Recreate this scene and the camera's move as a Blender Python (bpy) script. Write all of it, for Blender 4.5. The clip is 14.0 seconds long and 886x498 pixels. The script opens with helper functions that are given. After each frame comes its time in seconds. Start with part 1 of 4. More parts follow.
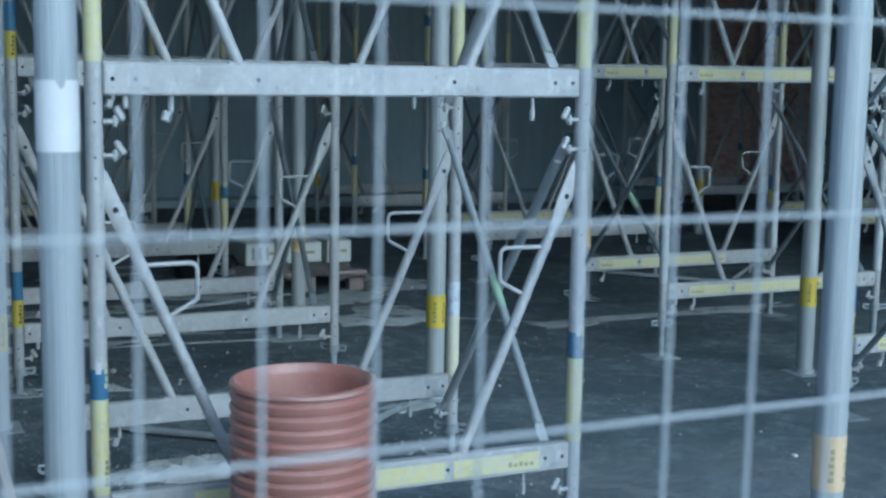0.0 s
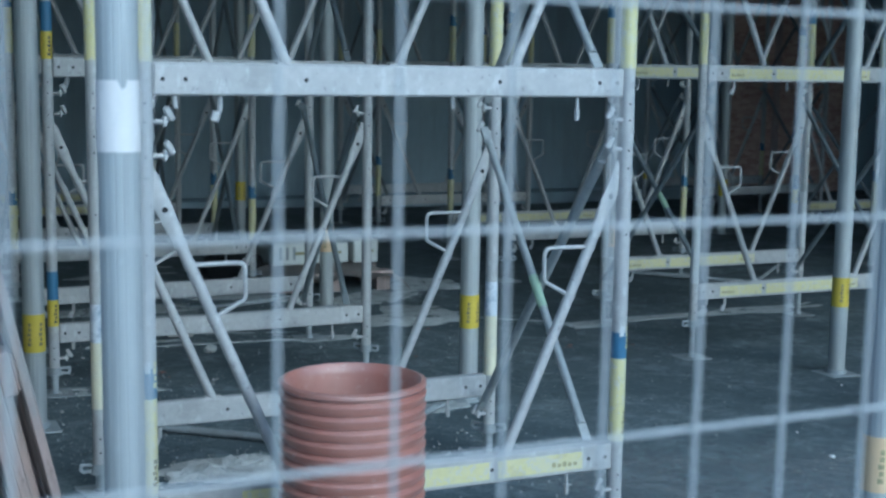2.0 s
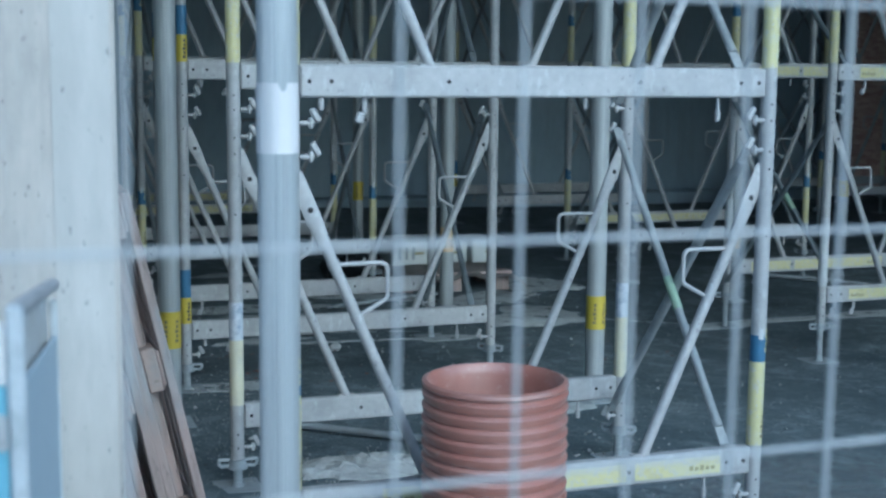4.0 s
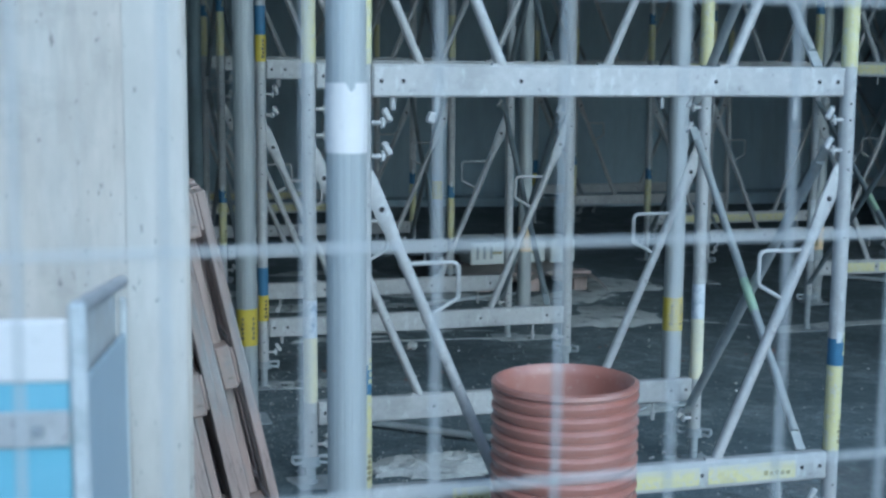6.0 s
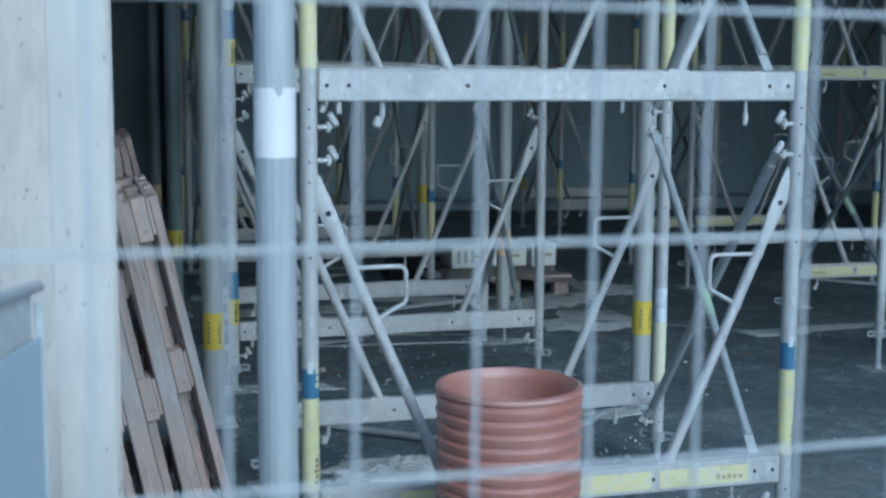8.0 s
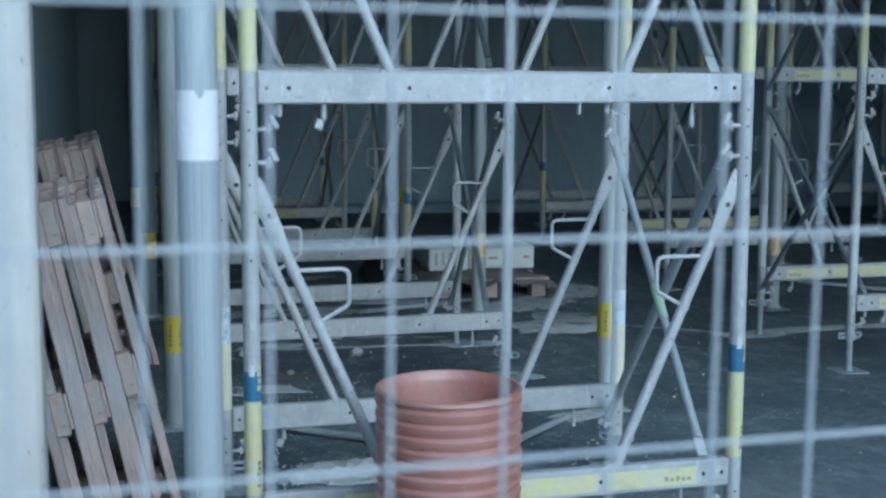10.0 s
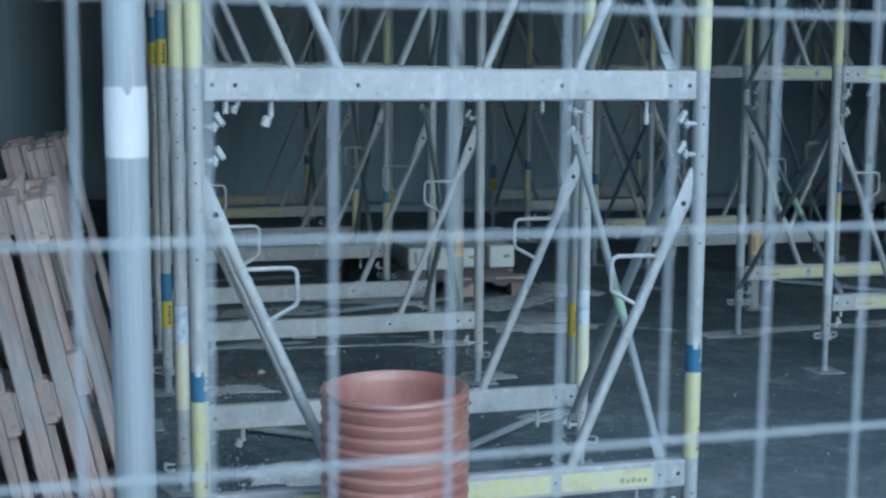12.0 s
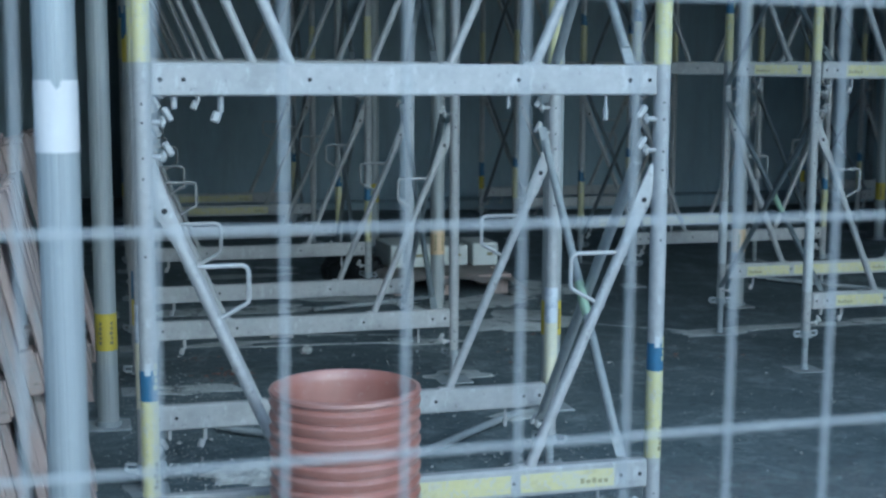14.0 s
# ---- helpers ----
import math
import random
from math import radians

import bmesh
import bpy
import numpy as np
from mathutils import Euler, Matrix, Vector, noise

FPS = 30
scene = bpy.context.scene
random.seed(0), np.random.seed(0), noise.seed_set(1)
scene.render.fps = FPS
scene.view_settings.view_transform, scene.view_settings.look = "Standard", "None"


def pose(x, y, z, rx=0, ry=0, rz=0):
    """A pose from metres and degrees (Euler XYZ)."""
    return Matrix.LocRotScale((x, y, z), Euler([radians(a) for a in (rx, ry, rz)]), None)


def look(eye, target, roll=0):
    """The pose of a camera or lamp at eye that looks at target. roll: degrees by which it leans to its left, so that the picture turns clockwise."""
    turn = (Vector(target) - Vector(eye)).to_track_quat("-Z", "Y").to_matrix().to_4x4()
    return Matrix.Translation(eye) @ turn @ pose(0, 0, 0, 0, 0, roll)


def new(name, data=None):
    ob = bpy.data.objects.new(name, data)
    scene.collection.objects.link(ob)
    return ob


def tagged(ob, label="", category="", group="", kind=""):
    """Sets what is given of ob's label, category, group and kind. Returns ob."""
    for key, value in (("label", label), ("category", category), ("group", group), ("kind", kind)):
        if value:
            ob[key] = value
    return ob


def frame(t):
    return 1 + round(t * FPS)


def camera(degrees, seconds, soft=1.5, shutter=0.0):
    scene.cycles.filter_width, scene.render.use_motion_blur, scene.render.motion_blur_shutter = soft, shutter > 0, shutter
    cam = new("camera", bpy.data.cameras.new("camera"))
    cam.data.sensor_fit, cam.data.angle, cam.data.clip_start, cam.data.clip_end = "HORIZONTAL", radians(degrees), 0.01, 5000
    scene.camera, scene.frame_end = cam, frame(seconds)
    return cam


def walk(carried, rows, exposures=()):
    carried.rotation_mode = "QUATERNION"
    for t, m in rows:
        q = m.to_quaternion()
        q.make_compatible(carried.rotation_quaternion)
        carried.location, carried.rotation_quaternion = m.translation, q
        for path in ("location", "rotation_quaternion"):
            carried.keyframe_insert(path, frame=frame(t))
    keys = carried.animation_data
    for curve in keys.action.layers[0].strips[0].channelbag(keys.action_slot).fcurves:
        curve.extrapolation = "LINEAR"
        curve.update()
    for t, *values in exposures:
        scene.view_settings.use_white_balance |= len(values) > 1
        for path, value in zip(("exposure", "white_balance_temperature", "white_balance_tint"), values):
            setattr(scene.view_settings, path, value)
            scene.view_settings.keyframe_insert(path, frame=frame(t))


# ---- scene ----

# ---------------------------------------------------------------- camera
cam = camera(36.7, 14.0, soft=2.5)
cam.data.dof.use_dof = True
cam.data.dof.focus_distance = 5.6
cam.data.dof.aperture_fstop = 4.2
PATH = [
    (0, (-0.6231, -3.6641, 1.5570), (0.1935, -1.8593, 1.2811), 0.92),
    (0.5, (-0.6406, -3.6539, 1.5546), (0.1730, -1.8477, 1.2795), 0.90),
    (1, (-0.6631, -3.6449, 1.5568), (0.1465, -1.8371, 1.2807), 0.91),
    (1.5, (-0.6838, -3.6334, 1.5570), (0.1195, -1.8229, 1.2800), 0.94),
    (2, (-0.7131, -3.6237, 1.5549), (0.0864, -1.8113, 1.2790), 0.87),
    (2.5, (-0.7352, -3.6200, 1.5509), (0.0512, -1.8016, 1.2767), 0.85),
    (3, (-0.7629, -3.6114, 1.5526), (-0.0030, -1.7820, 1.2772), 0.82),
    (3.5, (-0.7906, -3.6024, 1.5517), (-0.0778, -1.7541, 1.2766), 0.67),
    (4, (-0.8170, -3.5942, 1.5575), (-0.1610, -1.7254, 1.2795), 0.55),
    (4.2, (-0.8184, -3.5913, 1.5467), (-0.1871, -1.7134, 1.2729), 0.55),
    (6.3, (-0.7646, -3.6073, 1.5599), (-0.2303, -1.7004, 1.2799), 0.44),
    (6.5, (-0.7483, -3.6136, 1.5584), (-0.2156, -1.7061, 1.2795), 0.47),
    (7, (-0.7099, -3.6276, 1.5578), (-0.1776, -1.7197, 1.2817), 0.39),
    (7.5, (-0.6714, -3.6416, 1.5591), (-0.1392, -1.7332, 1.2854), 0.36),
    (8, (-0.6292, -3.6529, 1.5626), (-0.0983, -1.7443, 1.2876), 0.35),
    (10.5, (-0.4286, -3.6954, 1.5629), (0.0996, -1.7856, 1.2918), 0.25),
    (11, (-0.3942, -3.6961, 1.5632), (0.1347, -1.7865, 1.2917), 0.26),
    (11.5, (-0.3573, -3.6952, 1.5614), (0.1712, -1.7856, 1.2893), 0.32),
    (12, (-0.3161, -3.6924, 1.5580), (0.2114, -1.7826, 1.2852), 0.31),
    (12.5, (-0.2836, -3.6834, 1.5554), (0.2443, -1.7739, 1.2816), 0.32),
    (13, (-0.2430, -3.6718, 1.5521), (0.2831, -1.7619, 1.2770), 0.23),
    (13.5, (-0.2055, -3.6704, 1.5515), (0.3198, -1.7605, 1.2754), 0.28),
    (14, (-0.1706, -3.6734, 1.5471), (0.3534, -1.7630, 1.2718), 0.26),
]
walk(cam, [(t, look(eye, target, roll)) for t, eye, target, roll in PATH],
     exposures=[(0.0, 0.54, 4500, -7), (2.5, 0.54, 4500, -7), (4.2, 0.56, 4550, -6), (8.0, 0.56, 4550, -6), (11.0, 0.53, 4490, -7), (14.0, 0.50, 4490, -7)])

# ---------------------------------------------------------------- light
SUN_EL, SUN_ROT = 33, 168
world = bpy.data.worlds.new("sky")
scene.world = world
world.use_nodes = True
wn = world.node_tree.nodes
sky = wn.new("ShaderNodeTexSky")
sky.sky_type = "NISHITA"
sky.sun_disc = False
sky.sun_elevation = radians(SUN_EL)
sky.sun_rotation = radians(SUN_ROT)
sky.dust_density = 3.0
world.node_tree.links.new(sky.outputs[0], wn["Background"].inputs[0])
wn["Background"].inputs[1].default_value = 0.15
sun_data = bpy.data.lights.new("sun", "SUN")
sun_data.energy = 0.5
sun_data.angle = radians(70)
sun_data.color = (1.0, 0.97, 0.93)
sun = new("sun", sun_data)
a, e = radians(SUN_ROT), radians(SUN_EL)
sun.matrix_world = look((math.sin(a) * math.cos(e) * 30, math.cos(a) * math.cos(e) * 30, math.sin(e) * 30), (0, 0, 0))


# ---------------------------------------------------------------- materials
def material(name, base, rough=0.6, metal=0.0, grain=60.0, vary=0.15, stain=3.0, stain_to=None, stain_amount=0.35,
             bump=0.15, rough_vary=0.1, stretch=(1, 1, 1), island=0.0, spec=0.5, each=0.0):
    m = bpy.data.materials.new(name)
    m.use_nodes = True
    n, l = m.node_tree.nodes, m.node_tree.links
    bsdf = n["Principled BSDF"]
    co = n.new("ShaderNodeTexCoord")
    mp = n.new("ShaderNodeMapping")
    mp.inputs["Scale"].default_value = stretch
    geo = n.new("ShaderNodeObjectInfo")
    off = n.new("ShaderNodeVectorMath")
    off.operation = "MULTIPLY_ADD"
    off.inputs[1].default_value = (1, 1, 1)
    l.new(co.outputs["Object"], off.inputs[0])
    sc = n.new("ShaderNodeMath")
    sc.operation = "MULTIPLY"
    sc.inputs[1].default_value = 37.0
    l.new(geo.outputs["Random"], sc.inputs[0])
    l.new(sc.outputs[0], off.inputs[2])
    l.new(off.outputs[0], mp.inputs[0])
    fine = n.new("ShaderNodeTexNoise")
    fine.inputs["Scale"].default_value = grain
    fine.inputs["Detail"].default_value = 6
    wide = n.new("ShaderNodeTexNoise")
    wide.inputs["Scale"].default_value = stain
    wide.inputs["Detail"].default_value = 8
    wide.inputs["Roughness"].default_value = 0.65
    for t in (fine, wide):
        l.new(mp.outputs[0], t.inputs["Vector"])
    hsv = n.new("ShaderNodeMixRGB")
    hsv.inputs[1].default_value = (*[c * (1 - vary) for c in base], 1)
    hsv.inputs[2].default_value = (*[min(c * (1 + vary), 1) for c in base], 1)
    l.new(fine.outputs["Fac"], hsv.inputs[0])
    ramp = n.new("ShaderNodeValToRGB")
    ramp.color_ramp.elements[0].position, ramp.color_ramp.elements[1].position = 0.45, 0.7
    ramp.color_ramp.elements[1].color = (stain_amount,) * 3 + (1,)
    l.new(wide.outputs["Fac"], ramp.inputs[0])
    mix = n.new("ShaderNodeMixRGB")
    st = stain_to or tuple(c * 0.6 for c in base)
    mix.inputs[2].default_value = (*st, 1)
    l.new(ramp.outputs[0], mix.inputs[0])
    l.new(hsv.outputs[0], mix.inputs[1])
    last = mix
    if island:
        g2 = n.new("ShaderNodeNewGeometry")
        mr = n.new("ShaderNodeMapRange")
        mr.inputs[3].default_value, mr.inputs[4].default_value = 1 - island, 1 + island
        l.new(g2.outputs["Random Per Island"], mr.inputs[0])
        hv = n.new("ShaderNodeHueSaturation")
        l.new(mr.outputs[0], hv.inputs["Value"])
        l.new(mix.outputs[0], hv.inputs["Color"])
        last = hv
    if each:
        er = n.new("ShaderNodeMapRange")
        er.inputs[3].default_value, er.inputs[4].default_value = 1 - each, 1 + each * 0.6
        l.new(geo.outputs["Random"], er.inputs[0])
        ev = n.new("ShaderNodeHueSaturation")
        l.new(er.outputs[0], ev.inputs["Value"])
        l.new(last.outputs[0], ev.inputs["Color"])
        last = ev
    l.new(last.outputs[0], bsdf.inputs["Base Color"])
    bsdf.inputs["Metallic"].default_value = metal
    bsdf.inputs["Specular IOR Level"].default_value = spec
    rr = n.new("ShaderNodeMapRange")
    rr.inputs[3].default_value, rr.inputs[4].default_value = max(rough - rough_vary, 0.05), min(rough + rough_vary, 1)
    l.new(wide.outputs["Fac"], rr.inputs[0])
    l.new(rr.outputs[0], bsdf.inputs["Roughness"])
    if bump:
        b = n.new("ShaderNodeBump")
        b.inputs["Strength"].default_value = bump
        b.inputs["Distance"].default_value = 0.004
        l.new(fine.outputs["Fac"], b.inputs["Height"])
        l.new(b.outputs[0], bsdf.inputs["Normal"])
    return m


GALV = material("galvanised_steel", (0.388, 0.388, 0.388), 0.58, 0.12, 45, 0.17, 6, (0.275, 0.285, 0.29), 0.5, 0.08, 0.12)
GALV_OLD = material("weathered_galvanised_steel", (0.33, 0.36, 0.38), 0.6, 0.25, 50, 0.16, 7, (0.18, 0.18, 0.18), 0.55, 0.1)
BRACE = material("dark_brace_steel", (0.20, 0.225, 0.24), 0.6, 0.3, 50, 0.2, 7, (0.10, 0.10, 0.10), 0.5, 0.1)
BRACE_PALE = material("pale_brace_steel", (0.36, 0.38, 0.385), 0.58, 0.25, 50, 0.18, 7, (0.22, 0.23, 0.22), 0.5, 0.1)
ALU = material("brushed_aluminium", (0.37, 0.39, 0.395), 0.5, 0.22, 30, 0.08, 5, (0.28, 0.30, 0.31), 0.35, 0.05, 0.1, (1, 1, 0.06))
# Dark copy of the prop metal; its tone stands for shade by the wall.
STEEL_SHADED = material("shade_coloured_metal", (0.15, 0.185, 0.20), 0.6, 0.2, 30, 0.15, 5, (0.10, 0.125, 0.135), 0.6, 0.1)
HOLE = material("dark_hole", (0.02, 0.02, 0.022), 0.8, 0, 30, 0.2, bump=0)
YELLOW_PALE = material("faded_yellow_sticker", (0.53, 0.50, 0.26), 0.55, 0, 50, 0.10, 14, (0.52, 0.51, 0.38), 0.8, 0.05)
YELLOW = material("yellow_sticker", (0.50, 0.40, 0.04), 0.45, 0, 50, 0.08, 9, (0.45, 0.36, 0.08), 0.5, 0.05)
ORANGE = material("orange_yellow_sticker", (0.60, 0.45, 0.27), 0.5, 0, 50, 0.08, 9, (0.58, 0.47, 0.33), 0.5, 0.05)
BLUE = material("blue_sticker", (0.055, 0.14, 0.255), 0.5, 0, 50, 0.1, 9, (0.05, 0.1, 0.16), 0.5, 0.05)
WHITE = material("white_paper", (0.63, 0.61, 0.60), 0.6, 0, 50, 0.03, 6, (0.55, 0.54, 0.54), 0.3, 0.05)
PAINT_PALE = material("worn_white_paint", (0.50, 0.52, 0.53), 0.6, 0, 40, 0.1, 14, (0.40, 0.42, 0.43), 0.6, 0.1)
PAINT_WORN = material("scuffed_blue_white_sticker", (0.55, 0.58, 0.62), 0.6, 0, 40, 0.1, 22, (0.10, 0.16, 0.28), 0.9, 0.1)
INK_FADED = material("faded_print", (0.17, 0.15, 0.085), 0.6, 0, 90, 0.4, 60, (0.32, 0.28, 0.14), 0.7, bump=0)
YELLOW_WORN = material("bleached_yellow_sticker", (0.60, 0.57, 0.42), 0.6, 0, 50, 0.10, 18, (0.50, 0.50, 0.45), 0.8, 0.05)
INK_PALE = material("bleached_print", (0.27, 0.245, 0.14), 0.6, 0, 90, 0.4, 60, (0.42, 0.38, 0.2), 0.7, bump=0)
BLACK_SHEET = material("black_plastic_sheet", (0.012, 0.013, 0.015), 0.5, 0, 30, 0.3, 6, (0.02, 0.02, 0.022), 0.5, 0.3)
INK = material("dark_print", (0.06, 0.06, 0.05), 0.6, 0, 50, 0.1, bump=0)
RIB = material("red_brown_plastic", (0.30, 0.118, 0.084), 0.5, 0, 30, 0.12, 5, (0.33, 0.165, 0.13), 0.6, 0.04, 0.1, spec=1.0)
CONC = material("cast_concrete", (0.44, 0.405, 0.36), 0.9, 0, 26, 0.20, 4.0, (0.27, 0.26, 0.24), 0.9, 0.5, 0.05, (1, 1, 0.3))
CONC_STRIP = material("pale_cast_concrete", (0.50, 0.48, 0.445), 0.9, 0, 26, 0.16, 5.0, (0.38, 0.365, 0.335), 0.7, 0.5, 0.05, (1, 1, 0.3))
CONC_BOARD = material("board_marked_concrete", (0.36, 0.42, 0.44), 0.88, 0, 14, 0.24, 2.2, (0.22, 0.265, 0.28), 0.6, 0.3, 0.05, (6, 6, 0.12))
CONC_DARK = material("grey_concrete", (0.315, 0.39, 0.45), 0.9, 0, 20, 0.1, 1.2, (0.195, 0.25, 0.295), 0.6, 0.25, 0.05, (1, 1, 0.4))
BLOCK = material("pressed_wood_block", (0.44, 0.345, 0.305), 0.9, 0, 60, 0.25, 8, (0.34, 0.28, 0.25), 0.6, 0.5, each=0.25)
WOOD = material("weathered_pallet_wood", (0.44, 0.348, 0.318), 0.85, 0, 40, 0.3, 5, (0.31, 0.285, 0.27), 0.75, 0.5, 0.05, (1, 1, 0.12), 0.12, each=0.3)
PLY = material("formwork_boards", (0.38, 0.425, 0.46), 0.8, 0, 30, 0.2, 3, (0.24, 0.27, 0.295), 0.5, 0.2)
CEMENT = material("dried_cement", (0.36, 0.37, 0.365), 0.95, 0, 60, 0.25, 14, (0.26, 0.265, 0.26), 0.7, 0.4)
LEAF = material("dry_leaf", (0.20, 0.11, 0.09), 0.8, 0, 60, 0.2, 12, (0.12, 0.07, 0.06), 0.6, 0.2, island=0.3)
RUBBLE = material("pale_rubble", (0.34, 0.35, 0.345), 0.95, 0, 40, 0.25, 12, (0.22, 0.225, 0.22), 0.6, 0.5, island=0.3)
GREEN = material("green_tape", (0.36, 0.47, 0.33), 0.6, 0, 50, 0.1, 20, (0.30, 0.38, 0.33), 0.5, 0.05)
BLUE_PANEL = material("blue_film_panel", (0.19, 0.39, 0.49), 0.5, 0, 20, 0.08, 4, (0.27, 0.44, 0.53), 0.5, 0.05)
BLUE_PALE = material("pale_blue_panel", (0.41, 0.475, 0.52), 0.55, 0, 20, 0.08, 4, (0.47, 0.53, 0.56), 0.6, 0.05)
WHITE_BOX = material("white_packaging", (0.62, 0.64, 0.62), 0.7, 0, 30, 0.06, 6, (0.45, 0.46, 0.44), 0.4, 0.1)
CARD = material("grey_cardboard", (0.44, 0.41, 0.385), 0.85, 0, 40, 0.1, 5, (0.24, 0.22, 0.2), 0.5, 0.2)
LINER = material("scuffed_liner", (0.50, 0.49, 0.46), 0.7, 0, 20, 0.2, 12, (0.64, 0.66, 0.67), 0.9, 0.1)
BIN_POST = material("pale_bin_profile", (0.52, 0.545, 0.555), 0.5, 0.1, 40, 0.12, 22, (0.36, 0.385, 0.39), 0.9, 0.1)
FENCE = material("galvanised_fence_wire", (0.42, 0.43, 0.43), 0.55, 0.1, 50, 0.08, 8, (0.37, 0.38, 0.38), 0.4, 0.0)


def osb_material():
    m = material("oriented_strand_board", (0.30, 0.155, 0.09), 0.75, 0, 12, 0.2, 4, (0.20, 0.11, 0.07), 0.4, 0.1)
    n, l = m.node_tree.nodes, m.node_tree.links
    co = n.new("ShaderNodeTexCoord")
    mp = n.new("ShaderNodeMapping")
    mp.inputs["Scale"].default_value = (11, 11, 30)
    vo = n.new("ShaderNodeTexVoronoi")
    vo.inputs["Scale"].default_value = 1.0
    ramp = n.new("ShaderNodeValToRGB")
    ramp.color_ramp.elements[0].color = (0.38, 0.245, 0.20, 1)
    ramp.color_ramp.elements[1].color = (0.62, 0.455, 0.385, 1)
    l.new(co.outputs["Object"], mp.inputs[0])
    l.new(mp.outputs[0], vo.inputs["Vector"])
    sep = n.new("ShaderNodeSeparateColor")
    l.new(vo.outputs["Color"], sep.inputs[0])
    l.new(sep.outputs[0], ramp.inputs[0])
    l.new(ramp.outputs[0], n["Principled BSDF"].inputs["Base Color"])
    return m


OSB = osb_material()


def wear(m, layers):
    """Lays streaks, pits and blotches, each a noise of its own size, over a material."""
    n, l = m.node_tree.nodes, m.node_tree.links
    bsdf = n["Principled BSDF"]
    last = bsdf.inputs["Base Color"].links[0].from_socket
    co = n.new("ShaderNodeTexCoord")
    for scale, detail, lo, hi, amount, colour in layers:
        mp = n.new("ShaderNodeMapping")
        mp.inputs["Scale"].default_value = scale
        t = n.new("ShaderNodeTexNoise")
        t.inputs["Scale"].default_value = 1.0
        t.inputs["Detail"].default_value = detail
        t.inputs["Roughness"].default_value = 0.65
        l.new(co.outputs["Object"], mp.inputs[0])
        l.new(mp.outputs[0], t.inputs["Vector"])
        ramp = n.new("ShaderNodeValToRGB")
        ramp.color_ramp.elements[0].position, ramp.color_ramp.elements[1].position = lo, hi
        ramp.color_ramp.elements[1].color = (amount, amount, amount, 1)
        l.new(t.outputs["Fac"], ramp.inputs[0])
        mix = n.new("ShaderNodeMixRGB")
        mix.inputs[2].default_value = (*colour, 1)
        l.new(ramp.outputs[0], mix.inputs[0])
        l.new(last, mix.inputs[1])
        last = mix.outputs[0]
    l.new(last, bsdf.inputs["Base Color"])


RIB.node_tree.nodes["Principled BSDF"].inputs["Coat Weight"].default_value = 0.5
RIB.node_tree.nodes["Principled BSDF"].inputs["Coat Roughness"].default_value = 0.38
wear(WHITE, (((22, 22, 16), 5, 0.56, 0.66, 0.5, (0.46, 0.45, 0.45)),))
RIB.node_tree.nodes["Principled BSDF"].inputs["Sheen Weight"].default_value = 0.15
RIB.node_tree.nodes["Principled BSDF"].inputs["Sheen Roughness"].default_value = 0.4
wear(RIB, (((9, 9, 3), 6, 0.52, 0.66, 0.5, (0.36, 0.19, 0.15)), ((3, 3, 1.5), 5, 0.50, 0.64, 0.5, (0.24, 0.095, 0.07)), ((50, 50, 50), 3, 0.62, 0.68, 0.5, (0.40, 0.27, 0.23)), ((2.2, 2.2, 5), 6, 0.55, 0.68, 0.45, (0.40, 0.31, 0.28))))
wear(CONC, (((26, 26, 1.6), 5, 0.50, 0.72, 0.55, (0.30, 0.285, 0.26)), ((7, 7, 1.2), 6, 0.52, 0.70, 0.5, (0.50, 0.50, 0.48)),
                     ((70, 70, 26), 2, 0.66, 0.72, 0.75, (0.17, 0.16, 0.15)), ((3, 3, 5), 6, 0.56, 0.70, 0.6, (0.27, 0.26, 0.24))))
wear(GALV, (((5, 5, 9), 6, 0.56, 0.66, 0.45, (0.24, 0.245, 0.24)), ((30, 30, 12), 4, 0.58, 0.66, 0.55, (0.50, 0.52, 0.52)),
                     ((48, 48, 30), 3, 0.64, 0.70, 0.6, (0.15, 0.15, 0.145))))
wear(ALU, (((40, 40, 1.2), 3, 0.52, 0.66, 0.4, (0.25, 0.265, 0.27)), ((9, 9, 5), 6, 0.60, 0.68, 0.4, (0.44, 0.46, 0.46))))
wear(YELLOW_PALE, (((60, 60, 40), 4, 0.54, 0.60, 0.75, (0.47, 0.47, 0.42)), ((14, 14, 14), 5, 0.56, 0.64, 0.45, (0.40, 0.36, 0.20))))
wear(WOOD, (((14, 60, 2.0), 5, 0.48, 0.64, 0.65, (0.22, 0.19, 0.18)), ((5, 5, 3), 5, 0.54, 0.66, 0.5, (0.50, 0.44, 0.41)), ((9, 9, 2.2), 6, 0.50, 0.62, 0.65, (0.29, 0.31, 0.32)), ((40, 40, 5), 4, 0.60, 0.68, 0.6, (0.10, 0.085, 0.08))))
wear(BLOCK, (((8, 8, 6), 5, 0.52, 0.66, 0.6, (0.29, 0.30, 0.30)), ((45, 45, 45), 3, 0.60, 0.68, 0.5, (0.17, 0.14, 0.12))))
wear(CONC_STRIP, (((20, 20, 2), 5, 0.52, 0.72, 0.4, (0.40, 0.38, 0.35)), ((3, 3, 5), 6, 0.56, 0.70, 0.5, (0.34, 0.315, 0.285)), ((70, 70, 26), 2, 0.66, 0.72, 0.7, (0.2, 0.19, 0.18))))
wear(CONC_DARK, (((1.6, 1.6, 0.5), 7, 0.48, 0.70, 0.6, (0.38, 0.43, 0.46)), ((9, 9, 0.7), 5, 0.52, 0.72, 0.5, (0.24, 0.285, 0.31))))


